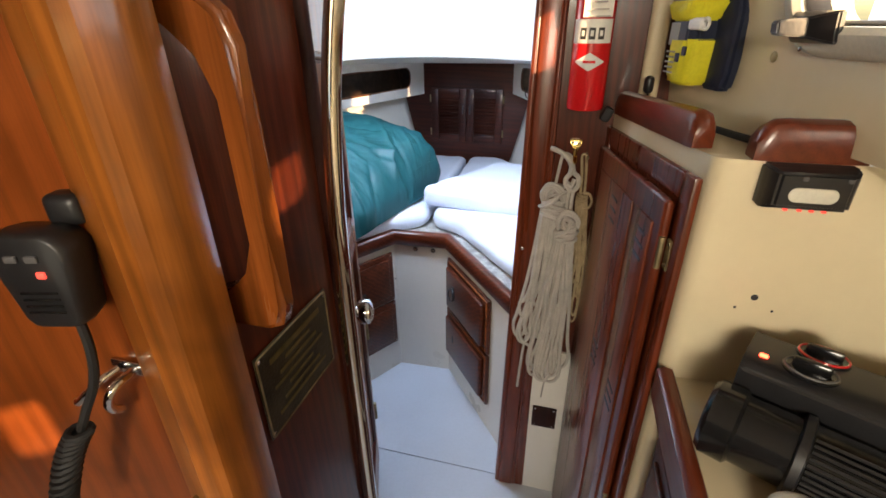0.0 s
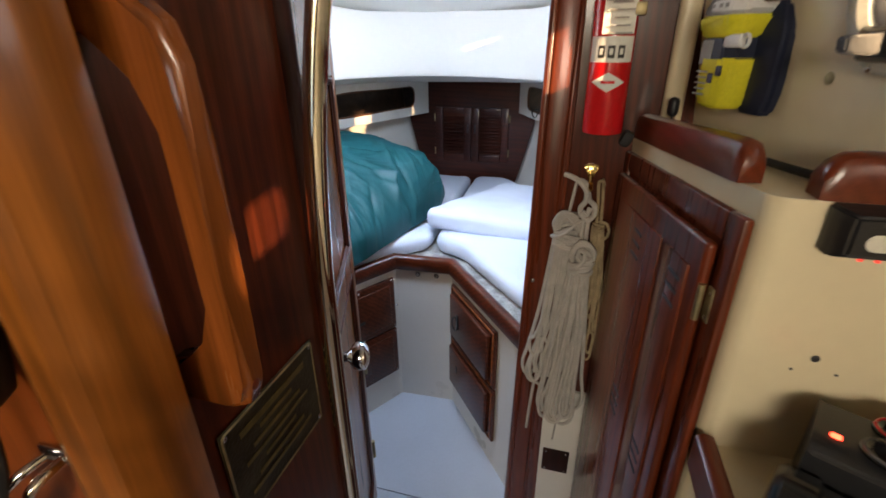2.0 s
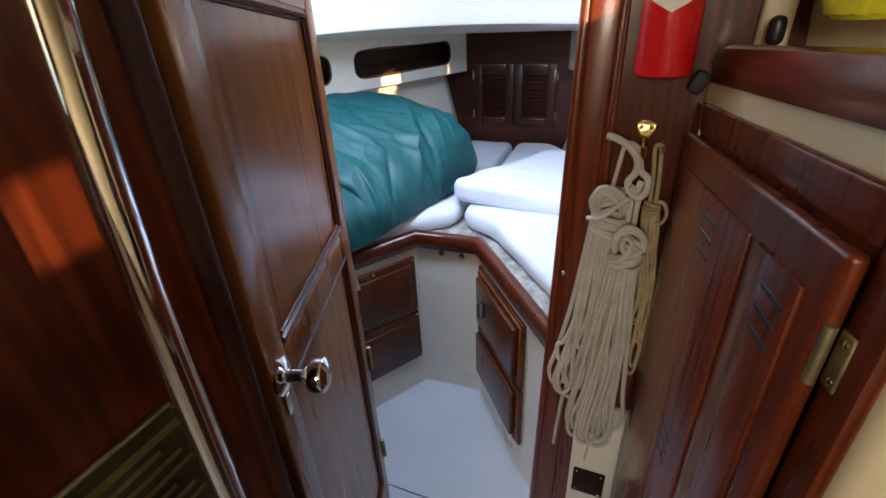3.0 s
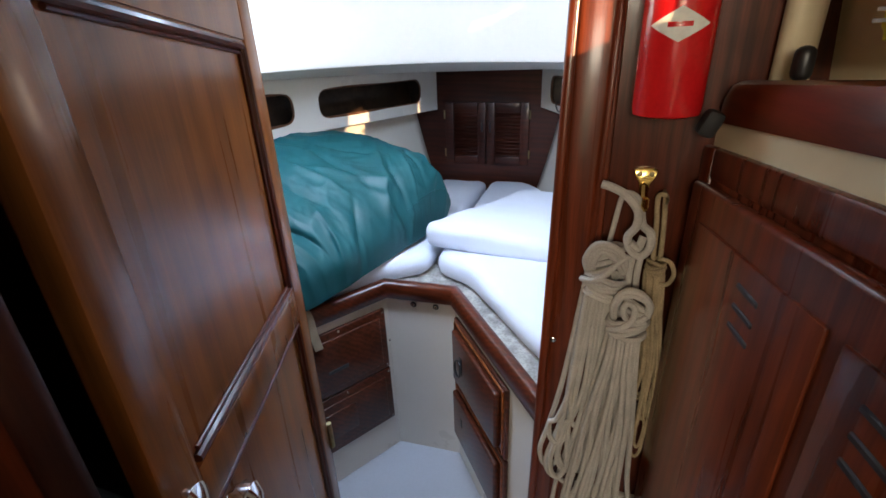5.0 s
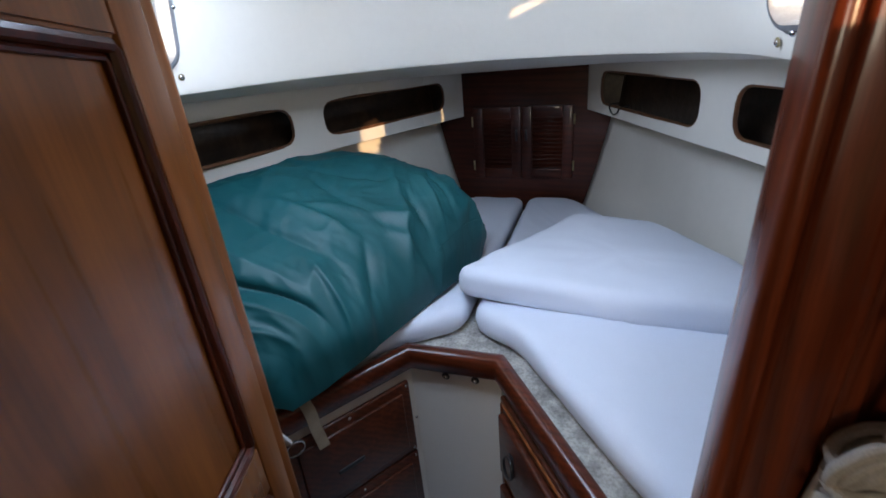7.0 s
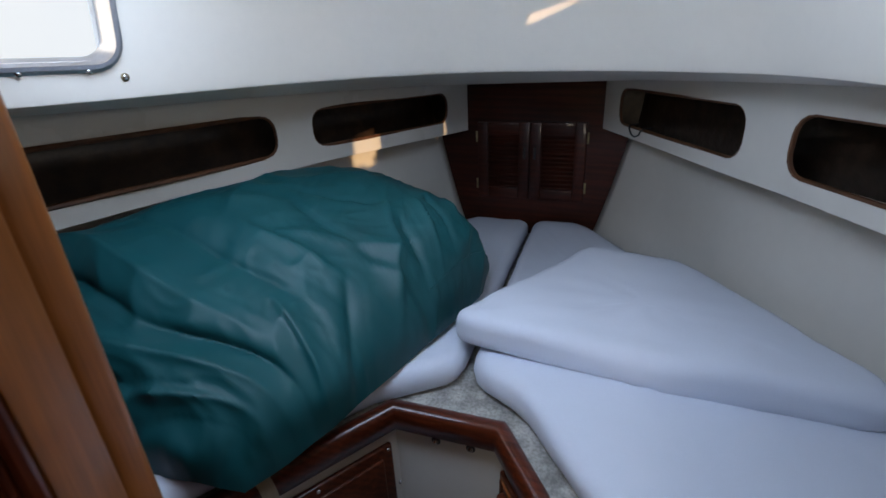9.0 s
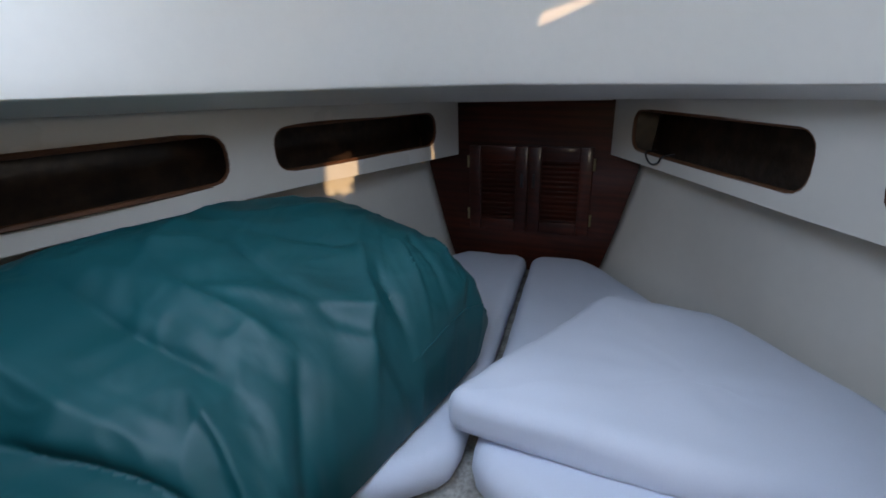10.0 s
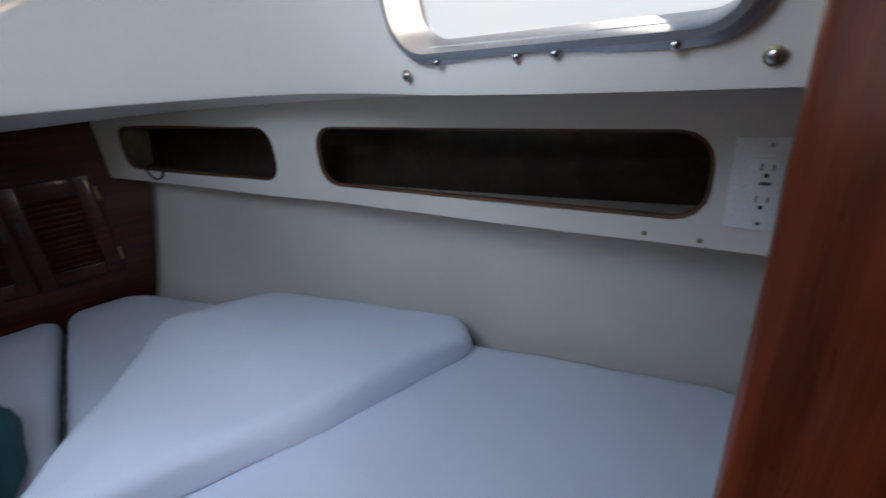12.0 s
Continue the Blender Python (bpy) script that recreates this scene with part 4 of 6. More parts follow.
def outlet(m, label, plug=False):
    """A wall plate with a safety outlet; the frame m has x along the wall, y out and z up."""
    ob = thing("power_outlet", m.translation, label, "outlet")
    part("plate", rbox(B(), (0, 0.003, 0), (0.072, 0.006, 0.116), m, 0.003, 2), IVORY if plug else WHITEPLASTIC, ob)
    part("insert", rbox(B(), (0, 0.0065, 0), (0.034, 0.005, 0.067), m, 0.002, 2), IVORY if plug else WHITEPLASTIC, ob)
    for z in (-0.020, 0.020):
        for x, h in ((-0.006, 0.009), (0.006, 0.007)):
            part("slot", rbox(B(), (x, 0.0088, z + 0.003), (0.0018, 0.001, h), m, 0), INK, ob)
        part("earth_hole", rbox(B(), (0, 0.0088, z - 0.007), (0.005, 0.001, 0.005), m, 0), INK, ob)
    part("button", rbox(B(), (0, 0.0095, 0.003), (0.012, 0.002, 0.004), m, 0.0005, 1), GREYPLASTIC, ob)
    part("button", rbox(B(), (0, 0.0095, -0.004), (0.012, 0.002, 0.004), m, 0.0005, 1), WHITEPLASTIC, ob)
    for z in (-0.049, 0.049):
        part("screw", bolt(B(), m @ Vector((0, 0.006, z)), m.to_3x3() @ Vector((0, 1, 0)), 0.0032, 0.0015), STEEL, ob)
    return ob


p, d = fr_line.at(fr_line.u_of_y(1.435))
inn = Vector((d.y, -d.x, 0))
if inn.x > 0:
    inn = -inn
outlet(axes((p.x + inn.x * 0.001, p.y + inn.y * 0.001, 1.180), -d if d.y > 0 else d, inn), "white plastic power outlet on the shelf face")
for k, (y, z) in enumerate(((1.555, 1.098), (1.49, 1.096), (1.40, 1.090), (1.385, 1.105))):
    p, d = fr_line.at(fr_line.u_of_y(y))
    ob = thing("shelf_screw", (p.x, p.y, z), "small brass screw head in the shelf face", "screw", "shelf face screws")
    part("head", bolt(B(), (p.x, p.y, z), inn, 0.0038, 0.002), OLDBRASS, ob)

# berth ports with aluminium frames
def berth_port(rng, side):
    ta, tb, va, vb = rng
    um, vm = (ta + tb) / 2, (va + vb) / 2
    P = [trunk_side(u, v, 0) for u, v in ((ta, va), (tb, va), (tb, vb), (ta, vb))]
    o = sum(P, Vector()) / 4
    xd = (P[1] - P[0]).normalized()
    up = (P[3] - P[0]).normalized()
    nn = xd.cross(up).normalized()
    if (Vector((CX, 1.5, 1.45)) - o).dot(nn) < 0:
        nn = -nn
    m = Matrix((xd, nn, up)).transposed().to_4x4()
    m.translation = o
    w, h = (P[1] - P[0]).length, (P[3] - P[0]).length
    ob = thing("window_port", o, "small rounded port with a grey aluminium frame", "window", "berth ports", "structure")

    def loop(u, v, r, out):
        return [m @ Vector((a, out, b)) for a, b in rim_path((-u / 2, u / 2, -v / 2, v / 2, r), 6)]

    # moulded frame: flange, raised bead, inner lip
    bm2 = B()
    lay = [(w + 0.034, h + 0.034, 0.046, 0.000), (w + 0.032, h + 0.032, 0.045, 0.007), (w + 0.022, h + 0.022, 0.041, 0.010), (w + 0.018, h + 0.018, 0.039, 0.016), (w + 0.006, h + 0.006, 0.033, 0.017), (w, h, 0.030, 0.010), (w - 0.002, h - 0.002, 0.029, -0.030)]
    rings = [[bm2.verts.new(q) for q in loop(*row)] for row in lay]
    for a, b in zip(rings, rings[1:]):
        for i in range(len(a)):
            bm2.faces.new((a[i], a[(i + 1) % len(a)], b[(i + 1) % len(a)], b[i]))
    part("window_frame", bm2, ALUMINIUM, ob, "grey anodised aluminium frame")
    bm2 = B()
    f0 = bm2.faces.new([bm2.verts.new(q) for q in loop(w - 0.002, h - 0.002, 0.029, -0.012)])
    pane = part("pane", bm2, GLASS, ob, "clear acrylic pane", 0)
    pane.visible_shadow = False
    for a in (-0.36, -0.06, 0.06, 0.36):
        for b in (-1, 1):
            part("bolt", bolt(B(), m @ Vector((a * w, 0.011, b * (h / 2 + 0.0125))), nn, 0.0044, 0.005), STEEL, ob)
    for b in (-1, 1):
        part("bolt", bolt(B(), m @ Vector((b * (w / 2 + 0.0125), 0.011, 0.02)), nn, 0.0044, 0.005), STEEL, ob)
    # liner between the frame and the cabin's outer side
    for a in (-1, 1):
        q = m @ Vector((a * (w / 2 + 0.014), 0, -h / 2 - 0.026))
        s = thing("port_screw", q, "small screw with a bronze cup washer below the port", "screw", "port screws")
        part("washer", bolt(B(), q, nn, 0.0066, 0.0022), OLDBRASS, s)
        part("head", bolt(B(), q + nn * 0.0018, nn, 0.0042, 0.0018), STEEL, s)
    return m


for rng, side in zip(PORTS, (-1, 1)):
    berth_port(rng, side)

# deck hatch above the berth
hx0, hx1, hy0, hy1 = HATCH
ob = thing("window_hatch", (CX, 1.45, 1.65), "white-framed translucent deck hatch above the berth", "window", kind="structure")
zc = crown(CX, 1.5)
for a, b in (((hx0 - 0.03, hy1 - 0.004), (hx1 + 0.03, hy1 + 0.03)), ((hx0 - 0.03, hy0 - 0.03), (hx1 + 0.03, hy0 + 0.004)), ((hx0 - 0.03, hy0), (hx0 + 0.004, hy1)), ((hx1 - 0.004, hy0), (hx1 + 0.03, hy1))):
    part("window_frame", span(B(), (a[0], a[1], zc - 0.030), (b[0], b[1], zc + 0.02), None, 0.006, 2), WHITEPLASTIC, ob)
pane = part("pane", span(B(), (hx0, hy0, zc + 0.03), (hx1, hy1, zc + 0.036), None, 0), GLASS, ob, "clear acrylic pane", 0)
pane.visible_shadow = False

# ---- the cabin door, standing open ----
DM = axes((0.068, 1.204, 0), (0.361, -0.932, 0), (0.932, 0.361, 0))
dw, dz0, dz1 = 0.484, 0.02, 1.74
door = thing("door_cabin", (0.068, 1.204, 0.02), "open varnished mahogany panel door with a chrome knob", "door", kind="structure")
for u0, u1 in ((0.0, 0.042), (dw - 0.058, dw)):
    part("stile", span(B(), (u0, -0.026, dz0), (u1, 0, dz1), DM, 0.004, 2), DOORWOOD, door)
for z0, z1 in ((dz0, 0.14), (0.925, 0.988)):
    part("rail", span(B(), (0.0425, -0.026, z0), (dw - 0.0585, -0.0005, z1), DM, 0.003, 2), DOORWOOD, door)


def rise(u):
    """The lower edge of the top rail climbs away from the hinges, as the overhead does."""
    return 1.397 + 0.085 * (u - 0.042)


bm = B()
prof = [(0.0425, rise(0.0425)), (dw - 0.0585, rise(dw - 0.0585)), (dw - 0.0585, dz1), (0.0425, dz1)]
sides = [[bm.verts.new(DM @ Vector((u, y, z))) for u, z in prof] for y in (-0.026, -0.0005)]
bm.faces.new(sides[0][::-1])
bm.faces.new(sides[1])
for i in range(4):
    bm.faces.new((sides[0][i], sides[0][(i + 1) % 4], sides[1][(i + 1) % 4], sides[1][i]))
bmesh.ops.bevel(bm, geom=bm.edges[:], offset=0.003, segments=2, affect="EDGES")
part("rail", bm, DOORWOOD, door)
for z0, z1 in ((0.14, 0.925), (0.988, 1.44)):
    part("panel", span(B(), (0.040, -0.020, z0 - 0.003), (dw - 0.056, -0.010, z1 + 0.003), DM, 0), DOORWOOD, door)
    corners = [(0.047, z0 + 0.005), (dw - 0.063, z0 + 0.005), (dw - 0.063, z1 - 0.005), (0.047, z1 - 0.005)]
    if z1 > 1:
        corners[2:] = [(u, rise(u) - 0.005) for u in (dw - 0.063, 0.047)]
    for r, y, inset in ((0.0055, -0.005, 0.0), (0.0028, -0.0075, 0.008)):
        path = [(u + (inset if u < 0.2 else -inset), z + (inset if i < 2 else -inset)) for i, (u, z) in enumerate(corners)]
        run = [path[k] for k in (1, 0, 3, 2)]
        fine = [Vector((*run[i], 0)).lerp(Vector((*run[i + 1], 0)), k) for i in range(3) for k in (0.01, 0.5, 0.99)]
        part("bead", tube(B(), [DM @ Vector((p.x, y, p.y)) for p in fine], r, 8), MAHOG, door, "darker moulded bead")
KM = DM @ Matrix.Translation((0.456, 0, 0.964)) @ Matrix.Rotation(radians(-90), 4, "X")
knob = part("knob", lathe(B(), [(0.027, 0), (0.027, 0.004), (0.020, 0.008), (0.010, 0.011), (0.009, 0.030), (0.013, 0.034), (0.022, 0.040), (0.026, 0.050), (0.024, 0.060), (0.015, 0.066), (0.004, 0.068)], KM, 28), CHROME, door, "polished chrome knob")
part("keyhole_plate", rbox(B(), (0.460, 0.002, 0.915), (0.016, 0.004, 0.034), DM, 0.004, 2), STEEL, door)
for z in (0.20, 0.55):
    part("hinge", tube(B(), [DM @ Vector((-0.006, 0.002, z)), DM @ Vector((-0.006, 0.002, z + 0.07))], 0.006, 10), OLDBRASS, door)

# ---- the passage: starboard locker ----
LA, LB = Vector((0.722, 1.235, 0)), Vector((0.797, 0.722, 0))
LW = (LB - LA).length
FALL = 0.068
slope = Matrix.Identity(4)
slope[2][0], slope[2][3] = FALL, -FALL * LW
LM = axes(LA, LB - LA, (-0.9895, -0.1447, 0)) @ slope
bm = B()
corner = [(LB.x + 0.022 - 0.022 * math.cos(radians(a)), LB.y + 0.022 - 0.022 * math.sin(radians(a))) for a in (0, 22, 45, 68, 90)]
prism(bm, [(LA.x, LA.y - 0.001)] + corner + [(1.318, 0.722), (1.318, 1.234)], 0, 1.316)
for v in bm.verts:
    if v.co.z > 1:
        v.co.z -= FALL * max(0, v.co.y - 0.722)
struct("wall_locker_body", bm, CREAM, "cream moulded locker body with a shelf top", "wall", 50)
lock = thing("locker", LM @ Vector((LW / 2, 0, 0)), "tall varnished mahogany locker door in its face frame", "cabinet")
for lo, hi, mat in (((0.0, 0.0, 0.05), (0.036, 0.012, 1.288), CABINWOOD), ((LW - 0.050, 0.0, 0.02), (LW - 0.012, 0.012, 1.288), CABINWOOD), ((0.036, 0.0, 1.250), (LW - 0.050, 0.0115, 1.288), CABINWOOD), ((0.036, 0.0, 0.02), (LW - 0.050, 0.0115, 0.06), CABINWOOD)):
    part("frame", span(B(), lo, hi, LM, 0.004, 2), mat, lock)
part("frame", span(B(), (0.004, 0.0006, 0.055), (LW - 0.016, 0.008, 1.284), LM, 0.001, 1), CABINWOOD, lock)
ld = part("door", span(B(), (0.030, 0.013, 0.055), (LW - 0.046, 0.027, 1.248), LM, 0.006, 3), CABINWOOD, lock)
for u0, u1 in ((0.085, 0.337), (0.356, 0.442)):
    part("field", span(B(), (u0, 0.0265, 0.13), (u1, 0.0310, 1.207), LM, 0.004, 2), CABINWOOD, ld)
for u, z0 in ((0.408, 1.137), (0.232, 1.137), (0.408, 0.820), (0.268, 0.820)):
    for i in range(3):
        sm = LM @ Matrix.Translation((u, 0.0312, z0 + i * 0.0215)) @ Matrix.Rotation(radians(3), 4, "Y")
        part("vent_slot", rbox(B(), (0, 0, 0), (0.042, 0.003, 0.0065), sm, 0.002, 1), GASKET, ld, "dark vent slot")
for z in (1.170, 0.62, 0.16):
    h = part("hinge", span(B(), (LW - 0.046, 0.012, z - 0.024), (LW - 0.030, 0.0150, z + 0.024), LM, 0.002, 1), OLDBRASS, lock, "tarnished brass hinge")
    part("pin", tube(B(), [LM @ Vector((LW - 0.045, 0.022, z - 0.025)), LM @ Vector((LW - 0.045, 0.022, z + 0.025))], 0.0045, 10), OLDBRASS, h)
    for dz in (-0.016, 0.016):
        part("screw", bolt(B(), LM @ Vector((LW - 0.036, 0.0150, z + dz)), LM.to_3x3() @ Vector((0, 1, 0)), 0.003, 0.0015), STEEL, h)


def fiddle(p, q, z, h, w, label):
    """A rounded wooden rail with sloped ends from p to q."""
    p, q = Vector(p), Vector(q)
    d = (q - p).normalized()
    n = Vector((-d.y, d.x, 0))
    prof = [(-w / 2, 0), (-w / 2, h * 0.72), (-w * 0.38, h * 0.92), (-w * 0.12, h), (w * 0.12, h), (w * 0.38, h * 0.92), (w / 2, h * 0.72), (w / 2, 0)]
    L = (q - p).length
    st = [(0.0, 0.55), (0.006, 0.8), (0.016, 0.97), (0.03, 1), (L - 0.03, 1), (L - 0.016, 0.97), (L - 0.006, 0.8), (L, 0.55)]
    bm = B()
    rings = [[bm.verts.new(p + d * s + n * a * (0.7 + 0.3 * k) + Vector((0, 0, z + b * k))) for a, b in prof] for s, k in st]
    for a, b in zip(rings, rings[1:]):
        for i in range(8):
            bm.faces.new((a[i], a[(i + 1) % 8], b[(i + 1) % 8], b[i]))
    bm.faces.new(rings[0])
    bm.faces.new(rings[-1][::-1])
    ob = thing("fiddle_rail", (p + q) / 2 + Vector((0, 0, z)), label, "rail", "fiddle rails")
    part("rail", bm, CABINWOOD_Y, ob)


fiddle(LM @ Vector((0.01, -0.010, 0)), LM @ Vector((LW - 0.066, -0.010, 0)), 1.3165, 0.048, 0.030, "rounded mahogany fiddle rail along the locker top")
fiddle((0.836, 0.735, 0), (0.950, 0.735, 0), 1.3165, 0.046, 0.034, "short rounded mahogany fiddle rail on the shelf corner")
bm = B()
span(bm, (0.762, 1.206, 1.280), (0.800, 1.2345, 1.90), None, 0.012, 3)
struct("trim_corner_cove", bm, CREAM, "cream moulded corner strip beside the bulkhead", "trim")
ob = thing("cable", (0.85, 1.05, 1.32), "black cable lying along the back of the shelf", "cable")
part("sheath", tube(B(), smooth_path([(0.790, 1.19, 1.292), (0.820, 1.09, 1.298), (0.848, 0.96, 1.307), (0.868, 0.85, 1.314), (0.89, 0.755, 1.321)], 6), 0.0055, 8), RUBBER, ob)

# small lamp switch on a stem
ob = thing("reading_lamp", (0.775, 1.165, 1.286), "small black gooseneck lamp on a thin steel stem", "lamp")
part("stem", tube(B(), [(0.775, 1.165, 1.286), (0.775, 1.165, 1.335)], 0.0035, 8), STEEL, ob)
part("head", rbox(B(), (0.772, 1.160, 1.350), (0.018, 0.022, 0.034), Matrix.Identity(4), 0.012, 3), BLACK, ob)

# emergency beacon on the cabin side
EM = axes((0.858, 1.044, 0), (0.30, -0.954, 0), (-0.954, -0.30, 0))
ob = thing("emergency_beacon", (0.82, 1.06, 1.36), "yellow and navy emergency beacon in a wall bracket", "beacon")


def loft(rows, m, bevel=0.006):
    """A body through boxes of (x, y, z, width, depth), with rounded edges."""
    bm = B()
    rings = [[bm.verts.new(m @ Vector((x + a * w / 2, y + b * d / 2, z))) for a, b in ((-1, -0.6), (-1, 0.55), (-0.62, 1), (0.62, 1), (1, 0.55), (1, -0.6), (0.7, -1), (-0.7, -1))] for x, y, z, w, d in rows]
    for p, q in zip(rings, rings[1:]):
        for i in range(8):
            bm.faces.new((p[i], p[(i + 1) % 8], q[(i + 1) % 8], q[i]))
    bm.faces.new(rings[0][::-1])
    bm.faces.new(rings[-1])
    bmesh.ops.bevel(bm, geom=bm.edges[:], offset=bevel, segments=2, affect="EDGES", clamp_overlap=True)
    return bm


part("bracket", loft([(0.030, 0.014, 1.360, 0.060, 0.030), (0.030, 0.016, 1.385, 0.084, 0.036), (0.032, 0.018, 1.470, 0.090, 0.040), (0.026, 0.014, 1.508, 0.064, 0.030)], EM), NAVY, ob)
part("body", loft([(-0.003, 0.046, 1.366, 0.058, 0.048), (-0.002, 0.048, 1.376, 0.068, 0.056), (0.000, 0.048, 1.440, 0.076, 0.060)], EM), YELLOW, ob, "bright yellow lower body")
part("band", loft([(-0.001, 0.047, 1.434, 0.073, 0.058), (-0.001, 0.047, 1.466, 0.074, 0.058)], EM, 0.003), NAVY, ob)
part("label_plate", rbox(B(), (-0.016, 0.0765, 1.444), (0.028, 0.002, 0.034), EM, 0.001, 1), GREYINK, ob, "faded printed label")
part("shoulder", loft([(-0.002, 0.048, 1.462, 0.078, 0.060), (-0.002, 0.050, 1.472, 0.090, 0.068), (-0.002, 0.050, 1.492, 0.104, 0.072)], EM, 0.004), YELLOW, ob)
part("dome", loft([(-0.002, 0.049, 1.490, 0.098, 0.068), (-0.002, 0.048, 1.508, 0.092, 0.064), (-0.001, 0.046, 1.524, 0.070, 0.050), (0.0, 0.044, 1.532, 0.034, 0.026)], EM), CLEAR, ob, "smoky clear lamp dome")
part("dome_band", loft([(0.010, 0.050, 1.497, 0.074, 0.069), (0.010, 0.050, 1.511, 0.071, 0.066)], EM, 0.002), WHITEPLASTIC, ob, "white reflective band")
for x in (-0.006, 0.012, 0.026):
    part("band_mark", rbox(B(), (x, 0.0852, 1.504), (0.007, 0.001, 0.005), EM, 0), GREYINK, ob)
part("antenna", tube(B(), [EM @ Vector((0.0, 0.042, 1.530)), EM @ Vector((0.002, 0.042, 1.552)), EM @ Vector((0.004, 0.042, 1.627))], [0.008, 0.005, 0.0028], 8), BLACK, ob)
clip = part("clip", rbox(B(), (0.036, 0.070, 1.459), (0.036, 0.012, 0.018), EM, 0.004, 2), WHITEPLASTIC, ob, "white release clip")
part("pull_ring", tube(B(), [EM @ Vector((0.060 + 0.008 * math.cos(a), 0.070, 1.459 + 0.008 * math.sin(a))) for a in [2 * math.pi * i / 16 for i in range(16)]], 0.0024, 6, True), WHITEPLASTIC, clip)
part("pin", rbox(B(), (0.058, 0.044, 1.513), (0.034, 0.012, 0.013), EM, 0.003, 2), CORD, ob, "amber plastic tab")
for i, z in enumerate((1.378, 1.386, 1.394, 1.402, 1.410)):
    part("print_line", rbox(B(), (-0.016, 0.0770, z + 0.007), (0.030 - 0.004 * (i % 2), 0.0008, 0.0028), EM, 0), GREYINK, ob)
for x in (0.008, 0.026):
    part("grip", rbox(B(), (x, 0.0775, 1.409 + (x - 0.008) * 0.6), (0.013, 0.003, 0.014), EM, 0.002, 1), NAVY, ob)

# saloon port: moulded frame, gasket, pane and dogs
m = Matrix((SIDE_D, Vector((-0.9806, -0.196, 0)), Vector((-0.10, 0, 1)).normalized())).transposed().to_4x4()
m.translation = cabin_side((PORT[0] + PORT[1]) / 2, (PORT[2] + PORT[3]) / 2, 0)
w, h = PORT[1] - PORT[0], PORT[3] - PORT[2]
ob = thing("window_saloon_port", m.translation, "cream-framed opening port with black latches", "window", kind="structure")


def port_ring(rows, mat, name, label):
    bm = B()
    rings = [[bm.verts.new(m @ Vector((a, out, b))) for a, b in rim_path((-u / 2, u / 2, -v / 2, v / 2, r), 6)] for u, v, r, out in rows]
    for a, b in zip(rings, rings[1:]):
        for i in range(len(a)):
            bm.faces.new((a[i], a[(i + 1) % len(a)], b[(i + 1) % len(a)], b[i]))
    return part(name, bm, mat, ob, label)


port_ring([(w + 0.060, h + 0.060, 0.075, 0.0), (w + 0.056, h + 0.056, 0.073, 0.009), (w + 0.044, h + 0.044, 0.068, 0.014), (w + 0.010, h + 0.010, 0.050, 0.016), (w - 0.004, h - 0.004, 0.044, 0.010), (w - 0.006, h - 0.006, 0.042, -0.05)], IVORY, "window_frame", "cream plastic frame")
port_ring([(w - 0.006, h - 0.006, 0.042, 0.004), (w - 0.010, h - 0.010, 0.040, 0.006), (w - 0.016, h - 0.016, 0.037, 0.002), (w - 0.018, h - 0.018, 0.036, -0.02)], GASKET, "gasket", "dark rubber gasket")
bm = B()
for out in (-0.008,):
    bm.faces.new([bm.verts.new(m @ Vector((a, out, b))) for a, b in rim_path((-w / 2 + 0.013, w / 2 - 0.013, -h / 2 + 0.013, h / 2 - 0.013, 0.033), 6)])
pane = part("pane", bm, GLASS, ob, "clear acrylic pane", 0)
pane.visible_shadow = False
for a, b, k in ((-w / 2 + 0.050, -1, 1.0), (-w / 2 + 0.040, 1, 1.0), (w / 2 - 0.19, -1, 1.0)):
    z = b * (h / 2 + 0.002)
    for name, rows in (("latch", ((0.080, 0.034, 0.011), (0.078, 0.033, 0.018), (0.054, 0.027, 0.027), (0.028, 0.021, 0.032))), ("thumb_knob", ((0.026, 0.020, 0.030), (0.020, 0.017, 0.054), (0.015, 0.013, 0.061)))):
        bm = B()
        rings = [[bm.verts.new(m @ Vector((a + i * lx / 2, out, z - b * 0.004 + j * lz / 2))) for i, j in ((-1, -1), (1, -1), (1, 1), (-1, 1))] for lx, lz, out in rows]
        for p, q in zip(rings, rings[1:]):
            for i in range(4):
                bm.faces.new((p[i], p[(i + 1) % 4], q[(i + 1) % 4], q[i]))
        bm.faces.new(rings[0][::-1])
        bm.faces.new(rings[-1])
        bmesh.ops.bevel(bm, geom=bm.edges[:], offset=0.0018, segments=2, affect="EDGES")
        lt = part(name, bm, BLACK, ob if name == "latch" else lt, "black plastic latch" if name == "latch" else "")
for a, b in ((-w / 2 - 0.045, -h / 2 - 0.035), (-w / 2 - 0.035, h / 2 + 0.045)):
    q = m @ Vector((a, 0, b))
    s = thing("side_screw", q, "dull brass screw with a cup washer beside the port", "screw", "cabin side screws")
    part("washer", bolt(B(), q, m.to_3x3() @ Vector((0, 1, 0)), 0.0075, 0.003), OLDBRASS, s)
for a in (-w / 2 + 0.03, -w / 2 + 0.20):
    q = m @ Vector((a, 0.015, -h / 2 - 0.022))
    part("frame_screw", bolt(B(), q, m.to_3x3() @ Vector((0, 1, 0)), 0.003, 0.002), STEEL, ob)

